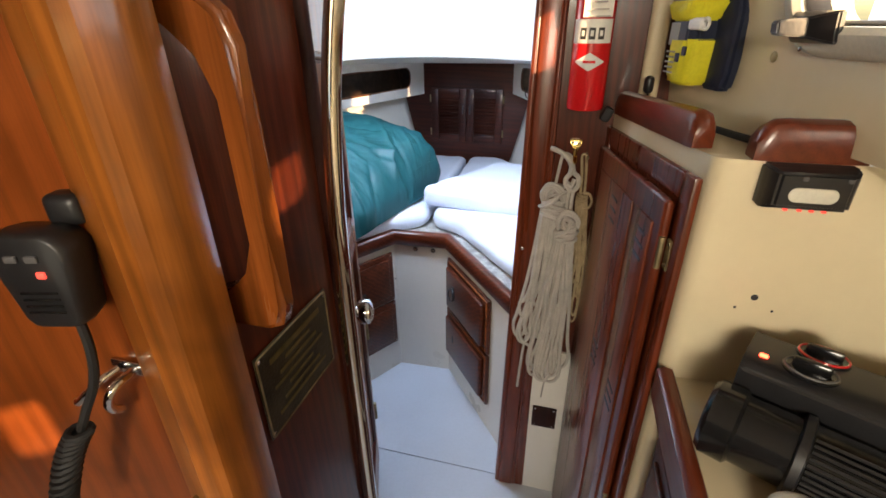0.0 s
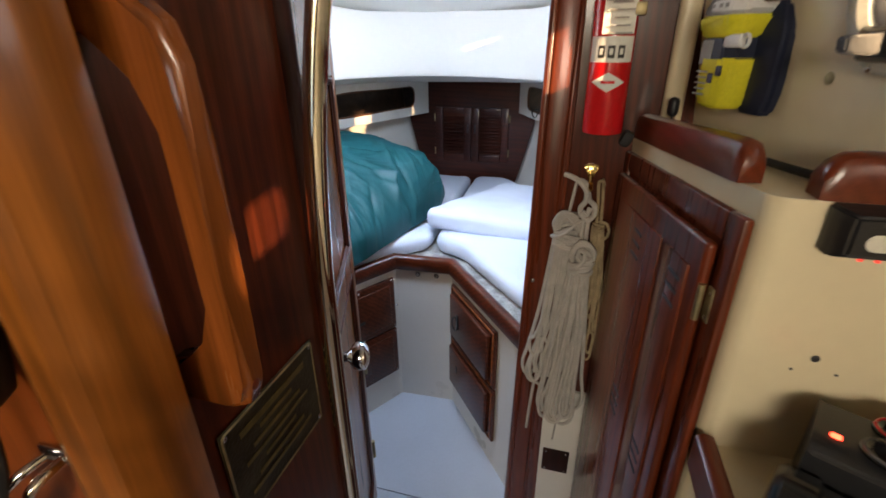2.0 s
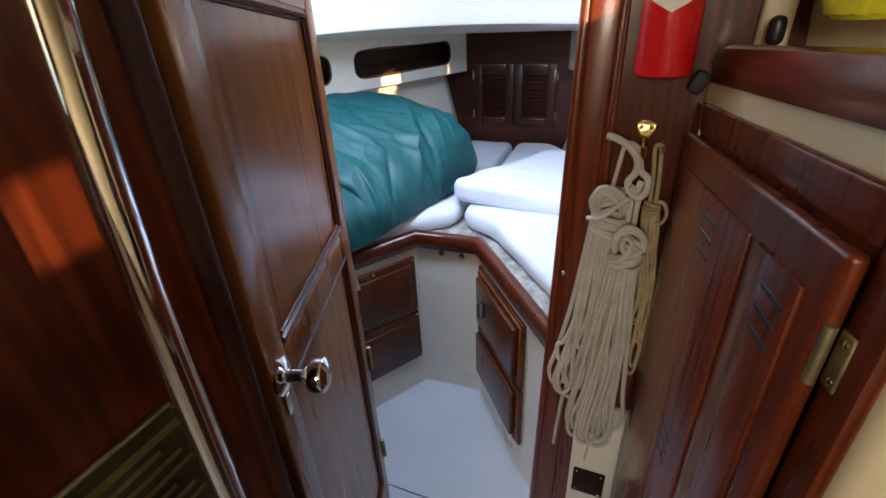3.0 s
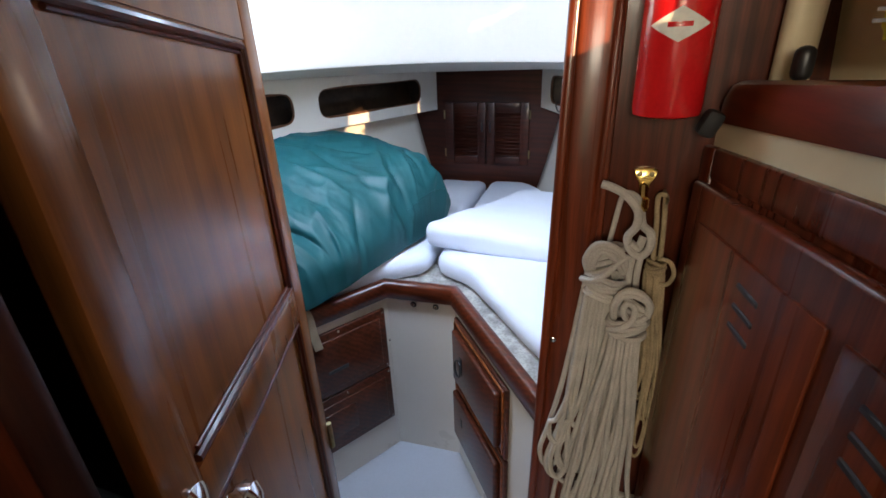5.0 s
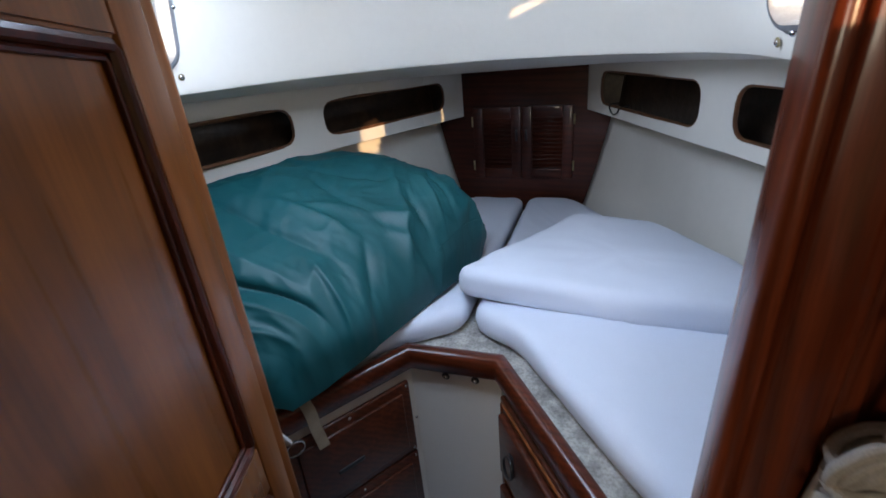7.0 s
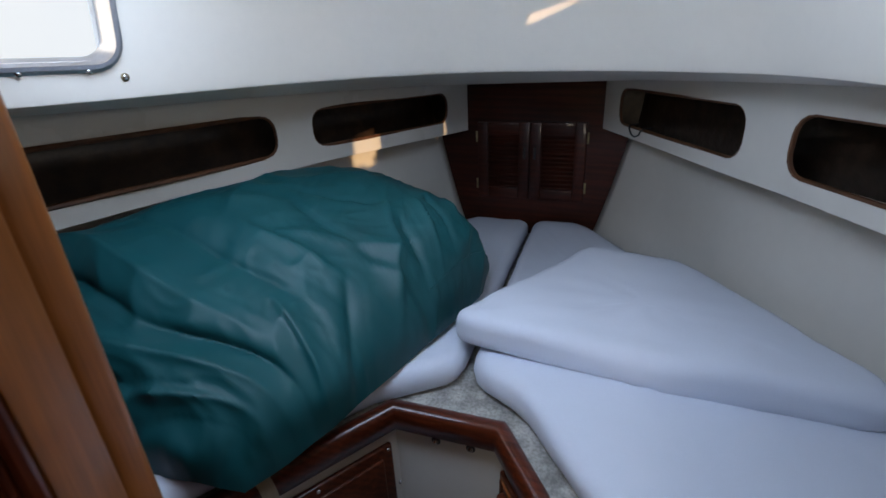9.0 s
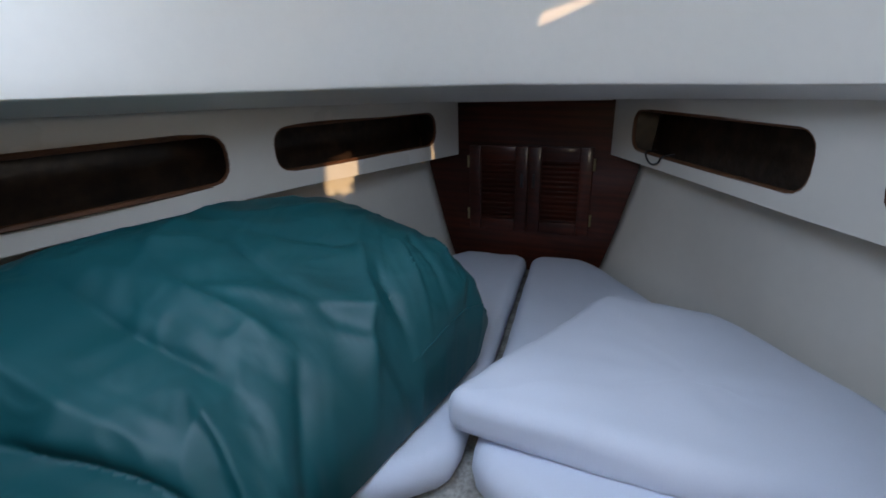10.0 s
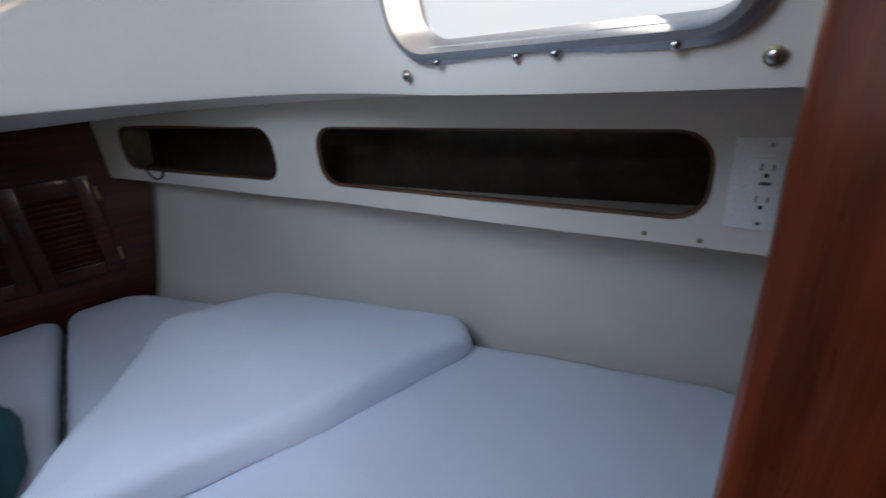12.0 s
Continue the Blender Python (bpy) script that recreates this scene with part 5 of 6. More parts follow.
# alarm box and outlet on the aft face of the locker
WM = axes((0, 0.722, 0), (1, 0, 0), (0, -1, 0))
ob = thing("gas_alarm", (0.893, 0.72, 1.268), "black wall-mounted gas alarm with a pale window", "alarm")
bm = B()
rows = [(-0.046, 0.046, 1.266, 1.316, 0.0), (-0.046, 0.046, 1.266, 1.316, 0.018), (-0.036, 0.036, 1.272, 1.312, 0.034)]
rings = [[bm.verts.new(WM @ Vector((0.893 + x, o, z))) for x, z in ((a, c), (b, c), (b, d), (a, d))] for a, b, c, d, o in rows]
for a, b in zip(rings, rings[1:]):
    for i in range(4):
        bm.faces.new((a[i], a[(i + 1) % 4], b[(i + 1) % 4], b[i]))
bm.faces.new(rings[-1])
bm.faces.new(rings[0][::-1])
bmesh.ops.bevel(bm, geom=bm.edges[:], offset=0.003, segments=2, affect="EDGES")
part("case", bm, BLACK, ob)
bm = B()
oval = [(x + (0.0155 if x > 0 else -0.0155), z) for x, z in [(0.0085 * math.cos(radians(a)), 0.0085 * math.sin(radians(a))) for a in range(-85, 276, 10)]]
rings = [[bm.verts.new(WM @ Vector((0.893 + x * k, o, 1.288 + z * k))) for x, z in oval] for k, o in ((1, 0.033), (1, 0.0345), (0.93, 0.0355))]
for a, b in zip(rings, rings[1:]):
    for i in range(len(a)):
        bm.faces.new((a[i], a[(i + 1) % len(a)], b[(i + 1) % len(a)], b[i]))
bm.faces.new(rings[-1])
part("window", bm, IVORY, ob, "pale rounded window")
for x in (-0.020, -0.006, 0.006, 0.018):
    part("lamp", rbox(B(), (0.893 + x, 0.028, 1.2685), (0.005, 0.004, 0.003), WM, 0.001, 1), DIMLED, ob, "small red indicator")
for x in (-0.012, 0.030):
    part("grille", rbox(B(), (0.893 + x, 0.0335, 1.3065), (0.006, 0.003, 0.005), WM, 0.001, 1), GREYPLASTIC, ob)
saloon = outlet(axes((1.098, 0.7215, 1.228), (1, 0, 0), (0, -1, 0)), "ivory power outlet with a black plug", True)
ob = thing("plug", (1.105, 0.715, 1.205), "black plug with a trailing cable in the outlet", "plug")
part("body", rbox(B(), (1.110, 0.712, 1.207), (0.040, 0.030, 0.022), Matrix.Rotation(0, 4, "X"), 0.006, 3), BLACK, ob)
part("cable", tube(B(), smooth_path([(1.125, 0.705, 1.205), (1.165, 0.695, 1.190), (1.19, 0.69, 1.13), (1.20, 0.68, 1.03)], 6), 0.0035, 8), WHITEPLASTIC, ob)
for x, z, r in ((0.885, 1.135, 0.0045), (0.866, 1.117, 0.0018), (0.910, 1.117, 0.0018)):
    ob = thing("drill_hole", (x, 0.722, z), "small dark screw hole in the cream wall", "hole", "old screw holes")
    part("hole", bolt(B(), (x, 0.7215, z), (0, -1, 0), r, 0.0012), GASKET, ob)

# counter aft of the locker
bm = B()
span(bm, (0.815, AFT, 0.955), (1.318, 0.7215, 0.985), bevel=0)
span(bm, (0.818, AFT, 0.0), (0.838, 0.7215, 0.955), bevel=0)
struct("counter", bm, CREAM, "cream counter with a moulded front", "counter", 0)
bm = moulding(B(), [(0.812, AFT), (0.803, 0.7205)], [(0.010, 0.945), (0.014, 0.950), (0.014, 0.988), (0.009, 0.998), (-0.004, 1.001), (-0.012, 0.995), (-0.012, 0.945)])
struct("trim_counter_edge", bm, CABINWOOD_Y, "rounded mahogany counter edge", "trim", 50)
CM = axes((0.818, 0.70, 0), (0, -1, 0), (-1, 0, 0))
for z0, z1 in ((0.50, 0.905), (0.08, 0.46)):
    framed_front("galley_door", CM, 0.02, 0.40, z0, z1, "varnished mahogany cupboard door below the counter", "door", "counter doors")

# fan heater on the counter
HX = Vector((0.88, -0.47, 0)).normalized()
HN = Vector((-0.47, -0.88, 0)).normalized()
HM = axes((0.838, 0.600, 0.985), HX, HN)
ob = thing("fan_heater", (0.9, 0.6, 0.985), "black plastic fan heater with two dials on the counter", "heater")
bm = B()
prof = [(-0.125, 0.004), (-0.130, 0.012), (-0.122, 0.102), (-0.114, 0.112), (-0.050, 0.122), (-0.030, 0.121), (-0.020, 0.112), (-0.020, 0.004)]
rings = [[bm.verts.new(HM @ Vector((x, y, z))) for y, z in prof] for x in (0.0, 0.006, 0.30, 0.31)]
for a, b in zip(rings, rings[1:]):
    for i in range(len(prof)):
        bm.faces.new((a[i], a[(i + 1) % len(prof)], b[(i + 1) % len(prof)], b[i]))
bm.faces.new(rings[0][::-1])
bm.faces.new(rings[-1])
bmesh.ops.bevel(bm, geom=[e for e in bm.edges if e.calc_length() > 0.2], offset=0.003, segments=2, affect="EDGES")
part("case", bm, BLACK, ob)
DRUM = HM @ Matrix.Translation((-0.012, 0.006, 0.050)) @ Matrix.Rotation(radians(90), 4, "Y")
part("drum", lathe(B(), [(0.018, -0.004), (0.040, -0.002), (0.046, 0.004), (0.046, 0.030), (0.041, 0.034), (0.041, 0.30), (0.044, 0.306), (0.02, 0.312)], DRUM, 32), GLOSSBLACK, ob, "glossy black drum")
for i in range(11):
    part("grille_bar", tube(B(), [HM @ Vector((0.085, 0.006 + 0.0445 * math.sin(a), 0.050 + 0.0445 * math.cos(a))) for a in (radians(20 + 9 * i),)] + [HM @ Vector((0.270, 0.006 + 0.0445 * math.sin(radians(20 + 9 * i)), 0.050 + 0.0445 * math.cos(radians(20 + 9 * i))))], 0.0018, 6), BLACK, ob)
for x in (0.078, 0.276):
    part("clip_band", lathe(B(), [(0.043, 0), (0.0475, 0.002), (0.0475, 0.010), (0.043, 0.012)], HM @ Matrix.Translation((x - 0.006, 0.006, 0.050)) @ Matrix.Rotation(radians(90), 4, "Y"), 28), BLACK, ob)
for x, y in ((0.062, -0.049), (0.070, -0.101)):
    dm = HM @ Matrix.Translation((x, y, 0.1205 - (0.0075 if y < -0.08 else 0))) @ Matrix.Rotation(radians(8), 4, "X")
    dial = part("dial", lathe(B(), [(0.026, 0), (0.027, 0.003), (0.024, 0.005), (0.019, 0.003), (0.018, 0.004)], dm, 28), GLOSSBLACK, ob)
    part("dial_rim", tube(B(), [dm @ Vector((0.0245 * math.cos(a), 0.0245 * math.sin(a), 0.005)) for a in [2 * math.pi * i / 28 for i in range(28)]], 0.0016, 6, True), RED if y < -0.08 else GREYPLASTIC, dial, "thin coloured rim")
    part("dial_grip", rbox(B(), (0, 0, 0.009), (0.036, 0.008, 0.012), dm, 0.003, 2), GLOSSBLACK, dial)
part("indicator", rbox(B(), (0.018, -0.046, 0.1225), (0.009, 0.006, 0.004), HM, 0.002, 2), LED, ob, "glowing red indicator lamp")
ob = thing("cup", (0.885, 0.475, 0.985), "small round white lidded cup on the counter", "cup")
part("body", lathe(B(), [(0.026, 0), (0.030, 0.004), (0.033, 0.034), (0.034, 0.040)], Matrix.Translation((0.885, 0.475, 0.985)), 28), WHITEPLASTIC, ob)
part("lid", lathe(B(), [(0.036, 0), (0.036, 0.006), (0.030, 0.009), (0.006, 0.009), (0.004, 0.012)], Matrix.Translation((0.885, 0.475, 1.0252)), 28), WHITEPLASTIC, ob)
ob = thing("kit_bag", (1.22, 0.60, 0.985), "small black fabric bag standing against the wall", "bag")
part("body", cushion(B(), [(1.14, 0.54), (1.30, 0.52), (1.31, 0.70), (1.16, 0.715)], 0.985, 0.15, 0.05, 0.04, 0.01, 0.012), BLACK, ob, smooth=80)

# ---- bulkhead things ----
ob = thing("cover_plate", (0.646, 1.222, 0.30), "dark brown square cover plate on the white panel", "plate")
part("plate", rbox(B(), (0.646, 1.222, 0.343), (0.074, 0.005, 0.084), None, 0.003, 2), DARKWOOD, ob)
for x in (-0.028, 0.028):
    for z in (-0.033, 0.033):
        part("screw", bolt(B(), (0.646 + x, 1.2195, 0.343 + z), (0, -1, 0), 0.0032, 0.002), STEEL, ob)
ob = thing("jamb_screw", (0.545, 1.216, 0.92), "small steel screw head in the door jamb", "screw")
part("head", bolt(B(), (0.541, 1.2158, 0.931), (0, -1, 0), 0.005, 0.002), STEEL, ob)

# fire extinguisher
EX = Matrix.Translation((0.654, 1.186, 1.294)) @ Matrix.Diagonal((0.93, 0.93, 1, 1))
ob = thing("fire_extinguisher", (0.656, 1.182, 1.287), "red fire extinguisher with paper tags on the bulkhead", "extinguisher")
tank = part("tank", lathe(B(), [(0.034, 0), (0.040, 0.003), (0.0415, 0.010), (0.0415, 0.235), (0.038, 0.256), (0.028, 0.272), (0.016, 0.282), (0.016, 0.290)], EX, 36), RED, ob)


def wrap(bm, r, z0, z1, a0, a1, n=14):
    """A label wrapped round the tank from angle a0 to a1."""
    cols = []
    for i in range(n + 1):
        a = radians(a0 + (a1 - a0) * i / n)
        cols.append([bm.verts.new(EX @ Vector((r * math.cos(a), r * math.sin(a), z))) for z in (z0, z1)])
    for a, b in zip(cols, cols[1:]):
        bm.faces.new((a[0], b[0], b[1], a[1]))
    return bm


part("band_label", wrap(B(), 0.0419, 0.132, 0.175, 200, 330), PAPER, tank, "white pictogram label")
for a in (240, 266, 292):
    part("pictogram", wrap(B(), 0.0422, 0.139, 0.160, a - 9, a + 9, 4), INK, tank)
    part("pictogram_mark", wrap(B(), 0.0424, 0.145, 0.155, a - 5, a + 4, 3), PAPER, tank)
bm = B()
pts = []
for i in range(25):
    s = -1 + 2 * i / 24
    a = radians(266 + 46 * s)
    hgt = 0.017 * (1 - abs(s))
    pts.append((Vector((0.0421 * math.cos(a), 0.0421 * math.sin(a), 0.098 + hgt)), Vector((0.0421 * math.cos(a), 0.0421 * math.sin(a), 0.098 - hgt - 0.0004))))
vv = [(bm.verts.new(EX @ p), bm.verts.new(EX @ q)) for p, q in pts]
for a, b in zip(vv, vv[1:]):
    bm.faces.new((a[0], a[1], b[1], b[0]))
part("diamond_mark", bm, PAPER, tank, "white diamond mark")
part("mark_bar", wrap(B(), 0.0423, 0.0955, 0.1005, 248, 284, 6), RED, tank)
part("strap", wrap(B(), 0.0432, 0.215, 0.233, 150, 390, 24), RED, ob)
part("buckle", rbox(B(), (0.690, 1.146, 1.511), (0.020, 0.010, 0.022), None, 0.004, 2), OLDBRASS, ob)
valve = part("valve", lathe(B(), [(0.015, 0.288), (0.018, 0.292), (0.018, 0.305), (0.013, 0.310), (0.013, 0.325)], EX, 20), STEEL, ob)
part("gauge", lathe(B(), [(0.013, 0), (0.014, 0.004), (0.012, 0.008)], EX @ Matrix.Translation((0, -0.018, 0.306)) @ Matrix.Rotation(radians(90), 4, "X"), 20), RED, valve)
part("nozzle", tube(B(), [EX @ Vector((-0.012, -0.004, 0.306)), EX @ Vector((-0.040, -0.012, 0.304))], 0.007, 10), STEEL, valve)
part("lever", tube(B(), smooth_path([EX @ Vector(p) for p in ((0.0, -0.004, 0.322), (0.030, -0.008, 0.324), (0.048, -0.012, 0.305), (0.054, -0.014, 0.270))], 5), 0.006, 8), STEEL, valve)
part("grip", tube(B(), smooth_path([EX @ Vector(p) for p in ((-0.005, -0.004, 0.334), (0.028, -0.008, 0.342), (0.058, -0.012, 0.330))], 5), 0.0055, 8), STEEL, valve)
for k, (z0, z1, x) in enumerate(((0.178, 0.262, 0.004), (0.232, 0.286, -0.004))):
    tg = part("tag", strip(B(), [EX @ Vector((x, -0.0455 - 0.003 * k - 0.004 * math.sin(t * 3), z0 + (z1 - z0) * t)) for t in [i / 6 for i in range(7)]], (1, 0.08, 0), 0.054 - 0.004 * k, 0.0006), PAPER, ob, "white printed paper tag")
    for i in range(6):
        part("print_line", rbox(B(), (0.656 + x, 1.182 - 0.0500 - 0.003 * k - 0.004 * math.sin((i + 0.7) / 7 * 3), 1.287 + z0 + (z1 - z0) * (i + 0.7) / 7), (0.040 - 0.008 * (i % 3), 0.0006, 0.0026), None, 0), GREYINK, tg)
part("wall_bracket", span(B(), (0.640, 1.222, 1.30), (0.672, 1.2345, 1.56), None, 0.003), BLACK, ob)
part("foot_clip", rbox(B(), (0.701, 1.172, 1.288), (0.020, 0.026, 0.030), Matrix.Translation((0.701, 1.172, 1.288)) @ Matrix.Rotation(0.4, 4, "Y") @ Matrix.Translation((-0.701, -1.172, -1.288)), 0.006, 2), RUBBER, ob, "black rubber clip")

# brass hook with the coils of rope
ob = thing("coat_hook", (0.647, 1.234, 1.19), "small polished brass hook on the bulkhead", "hook")
bm = B()
face = [(-0.015, 0.018), (-0.008, 0.021), (0.008, 0.021), (0.015, 0.018), (0.014, 0.010), (0.008, 0.0), (0.006, -0.012), (-0.006, -0.012), (-0.008, 0.0), (-0.014, 0.010)]
rings = [[bm.verts.new((0.647 + x * k, y, 1.199 + z * k)) for x, z in face] for k, y in ((1, 1.2345), (1, 1.2305), (0.88, 1.2285))]
for p, q in zip(rings, rings[1:]):
    for i in range(len(face)):
        bm.faces.new((p[i], p[(i + 1) % len(face)], q[(i + 1) % len(face)], q[i]))
bm.faces.new(rings[-1])
part("base", bm, BRASS, ob)
for x in (-0.0075, 0.0075):
    part("screw", bolt(B(), (0.647 + x, 1.2285, 1.2115), (0, -1, 0), 0.0036, 0.0012), OLDBRASS, ob, "dull countersunk screw")
part("lower_hook", tube(B(), smooth_path([(0.647, 1.229, 1.194), (0.647, 1.216, 1.180), (0.647, 1.200, 1.172), (0.647, 1.189, 1.179), (0.647, 1.187, 1.190)], 5), [0.0058] * 10 + [0.0052] * 6 + [0.0045] * 5, 8), BRASS, ob)

rng = random.Random(7)
rope = thing("rope_coil", (0.63, 1.20, 0.60), "hanging coils of weathered braided rope on the brass hook", "rope")
R1, R2 = 0.0046, 0.0024


def bights(top, mid, low, count, r, y, depth, ends, mat, slack=0.004):
    """Hanging bights; top, mid, low: (x, z, half width) of the bundle from its neck down; ends: how unevenly they end."""
    for i in range(count):
        f = (i + 0.5) / count * 2 - 1
        f2 = f + rng.uniform(-0.25, 0.25)
        y0 = y - depth * (0.15 + 0.85 * ((i * 7) % count) / count)
        zl = low[1] + ends * rng.random() ** 1.5
        gap = rng.uniform(0.7, 1.7) * low[2] * 0.33 + r
        turn = rng.uniform(-0.004, 0.004)
        pts = []
        for s, dy in ((-1, 0.0), (1, 0.005)):
            j = [rng.uniform(-slack, slack) for _ in range(4)]
            leg = [(top[0] + f * top[2] + s * r * 0.5, y0 * 0.5 + 0.602 + dy * 0.4, top[1]),
                   (top[0] * 0.7 + mid[0] * 0.3 + f * (top[2] * 0.7 + mid[2] * 0.3) + s * r * 0.8 + j[0] * 0.4, y0 + dy, top[1] * 0.7 + mid[1] * 0.3),
                   (mid[0] + f2 * mid[2] + s * r * 1.1 + j[1], y0 + dy, mid[1]),
                   (mid[0] * 0.45 + low[0] * 0.55 + f2 * (mid[2] + low[2]) / 2 + s * gap * 0.8 + j[2], y0 + dy, mid[1] * 0.45 + zl * 0.55),
                   (low[0] + f2 * low[2] + s * gap + turn, y0 + dy - 0.002, zl + 0.045)]
            if s < 0:
                pts = leg + [(low[0] + f2 * low[2] - gap * 0.75 + turn, y0 - 0.002, zl + 0.012), (low[0] + f2 * low[2] + turn, y0, zl), (low[0] + f2 * low[2] + gap * 0.75 + turn, y0 + 0.003, zl + 0.012)]
            else:
                pts += leg[::-1]
        part("bight", tube(B(), smooth_path([Vector((p[0], min(p[1], 1.2305 - r), p[2])) for p in pts], 5), r, 7), mat, rope)


def turns(c, w, d, h, count, r, mat, tilt):
    """Turns of rope round the neck of a coil, uneven in tilt and girth."""
    for i in range(count):
        z = c[2] + h * (i / max(count - 1, 1) - 0.5)
        t, g, ph = tilt + rng.uniform(-0.22, 0.22), rng.uniform(0.92, 1.08), rng.uniform(0, 6)
        pts = [(c[0] + w * g * math.cos(a), c[1] + d * g * math.sin(a), z + t * w * math.cos(a) + 0.002 * math.sin(2 * a + ph)) for a in [2 * math.pi * k / 20 for k in range(20)]]
        part("turn", tube(B(), pts, r, 7, True), mat, rope)


def strand(pts, r=R1, mat=None):
    part("strand", tube(B(), smooth_path(pts, 6), r, 8), mat or ROPE, rope)


# first coil with its bulky head
bights((0.607, 1.075, 0.022), (0.594, 0.86, 0.026), (0.580, 0.645, 0.028), 8, R1, 1.214, 0.028, 0.12, ROPE)
turns((0.612, 1.200, 1.052), 0.026, 0.021, 0.030, 5, R1, ROPE, -0.10)
turns((0.606, 1.202, 1.092), 0.022, 0.018, 0.022, 3, R1, ROPE, 0.35)
for k in range(3):
    strand([(0.585 + 0.004 * k, 1.200, 1.070), (0.580 + 0.006 * k, 1.186 - 0.003 * k, 1.098), (0.594 + 0.004 * k, 1.182 - 0.002 * k, 1.122 - 0.004 * k), (0.618, 1.184 - 0.003 * k, 1.118 - 0.007 * k), (0.633 - 0.003 * k, 1.190, 1.098 - 0.006 * k), (0.634, 1.198, 1.075)])
strand([(0.577, 1.192, 1.062), (0.590, 1.176, 1.068), (0.606, 1.172, 1.080), (0.622, 1.178, 1.096), (0.636, 1.190, 1.104)])
# second coil, its knot lower and in front
bights((0.645, 0.985, 0.020), (0.640, 0.82, 0.028), (0.628, 0.525, 0.036), 10, R1, 1.196, 0.030, 0.11, ROPE)
turns((0.647, 1.190, 0.996), 0.025, 0.020, 0.026, 4, R1, ROPE, 0.10)
turns((0.650, 1.192, 1.030), 0.020, 0.016, 0.014, 2, R1, ROPE, -0.45)
for k in range(2):
    strand([(0.628, 1.186, 1.005), (0.624 + 0.004 * k, 1.176, 1.034), (0.636, 1.170, 1.060 - 0.007 * k), (0.656, 1.170, 1.060 - 0.006 * k), (0.672 - 0.003 * k, 1.176, 1.040), (0.672, 1.184, 1.016)])
strand([(0.622, 1.178, 0.992), (0.636, 1.166, 1.002), (0.650, 1.164, 1.018), (0.652, 1.168, 1.036), (0.641, 1.172, 1.040), (0.638, 1.172, 1.024), (0.650, 1.168, 1.012), (0.668, 1.178, 1.010)])
# the lines that carry them on the hook, with a free end
strand([(0.592, 1.196, 1.204), (0.606, 1.192, 1.201), (0.624, 1.188, 1.192), (0.640, 1.188, 1.172), (0.641, 1.190, 1.150), (0.632, 1.190, 1.134), (0.637, 1.190, 1.116), (0.650, 1.188, 1.108), (0.661, 1.190, 1.120), (0.660, 1.192, 1.140), (0.648, 1.193, 1.152), (0.643, 1.196, 1.176)], 0.0058)
strand([(0.652, 1.192, 1.135), (0.646, 1.186, 1.120), (0.636, 1.184, 1.128)], 0.0056)
strand([(0.609, 1.204, 1.110), (0.614, 1.204, 1.150), (0.620, 1.202, 1.188), (0.632, 1.198, 1.192), (0.645, 1.198, 1.180)], 0.0036)
for x in (0.643, 0.653):
    strand([(x, 1.194, 1.116), (x - 0.002, 1.196, 1.080), (x - 0.001, 1.194, 1.040)])
# loose bight and tails
strand([(0.572, 1.206, 0.800), (0.556, 1.204, 0.730), (0.544, 1.204, 0.672), (0.552, 1.203, 0.642), (0.572, 1.202, 0.634), (0.588, 1.200, 0.626)])
strand([(0.578, 1.208, 0.700), (0.566, 1.208, 0.620), (0.560, 1.209, 0.540), (0.556, 1.210, 0.462)], 0.0040)
strand([(0.640, 1.208, 0.620), (0.637, 1.210, 0.530), (0.630, 1.212, 0.434)], 0.0024)
# thin tan cord beside them
bights((0.674, 1.080, 0.012), (0.688, 0.93, 0.013), (0.684, 0.735, 0.016), 9, R2, 1.214, 0.020, 0.13, CORD, 0.003)
turns((0.674, 1.203, 1.088), 0.012, 0.011, 0.016, 4, R2, CORD, 0.15)
strand([(0.678, 1.198, 1.102), (0.690, 1.194, 1.100), (0.697, 1.194, 1.083), (0.692, 1.196, 1.066), (0.682, 1.200, 1.062)], 0.0030, CORD)
for dx in (0, 0.009):
    strand([(0.670 + dx, 1.208, 1.095), (0.668 + dx, 1.208, 1.140), (0.664 + dx, 1.206, 1.186), (0.672, 1.206, 1.190), (0.676, 1.214, 1.180)], 0.0034, CORD)
ob = thing("cup_hook", (0.674, 1.232, 1.186), "small dark cup hook beside the brass hook", "hook")
part("hook", tube(B(), smooth_path([(0.674, 1.2345, 1.188), (0.674, 1.216, 1.186), (0.674, 1.204, 1.180), (0.674, 1.198, 1.188)], 5), 0.0022, 8), OLDBRASS, ob)

# ---- port-hand partition: pole, grab rail, plaque, radio microphone, latch ----
ob = thing("grab_pole", (0.362, 0.585, 0), "polished stainless grab pole bending at the top", "pole")
part("tube", tube(B(), smooth_path([(0.362, 0.585, 0.004), (0.362, 0.585, 0.6), (0.363, 0.585, 1.15), (0.367, 0.586, 1.30), (0.378, 0.588, 1.42), (0.400, 0.592, 1.54), (0.430, 0.598, 1.68), (0.470, 0.605, 1.895)], 8), 0.0108, 20), CHROME, ob)
part("base_flange", lathe(B(), [(0.030, 0), (0.030, 0.004), (0.016, 0.012)], Matrix.Translation((0.362, 0.585, 0.0)), 24), CHROME, ob)

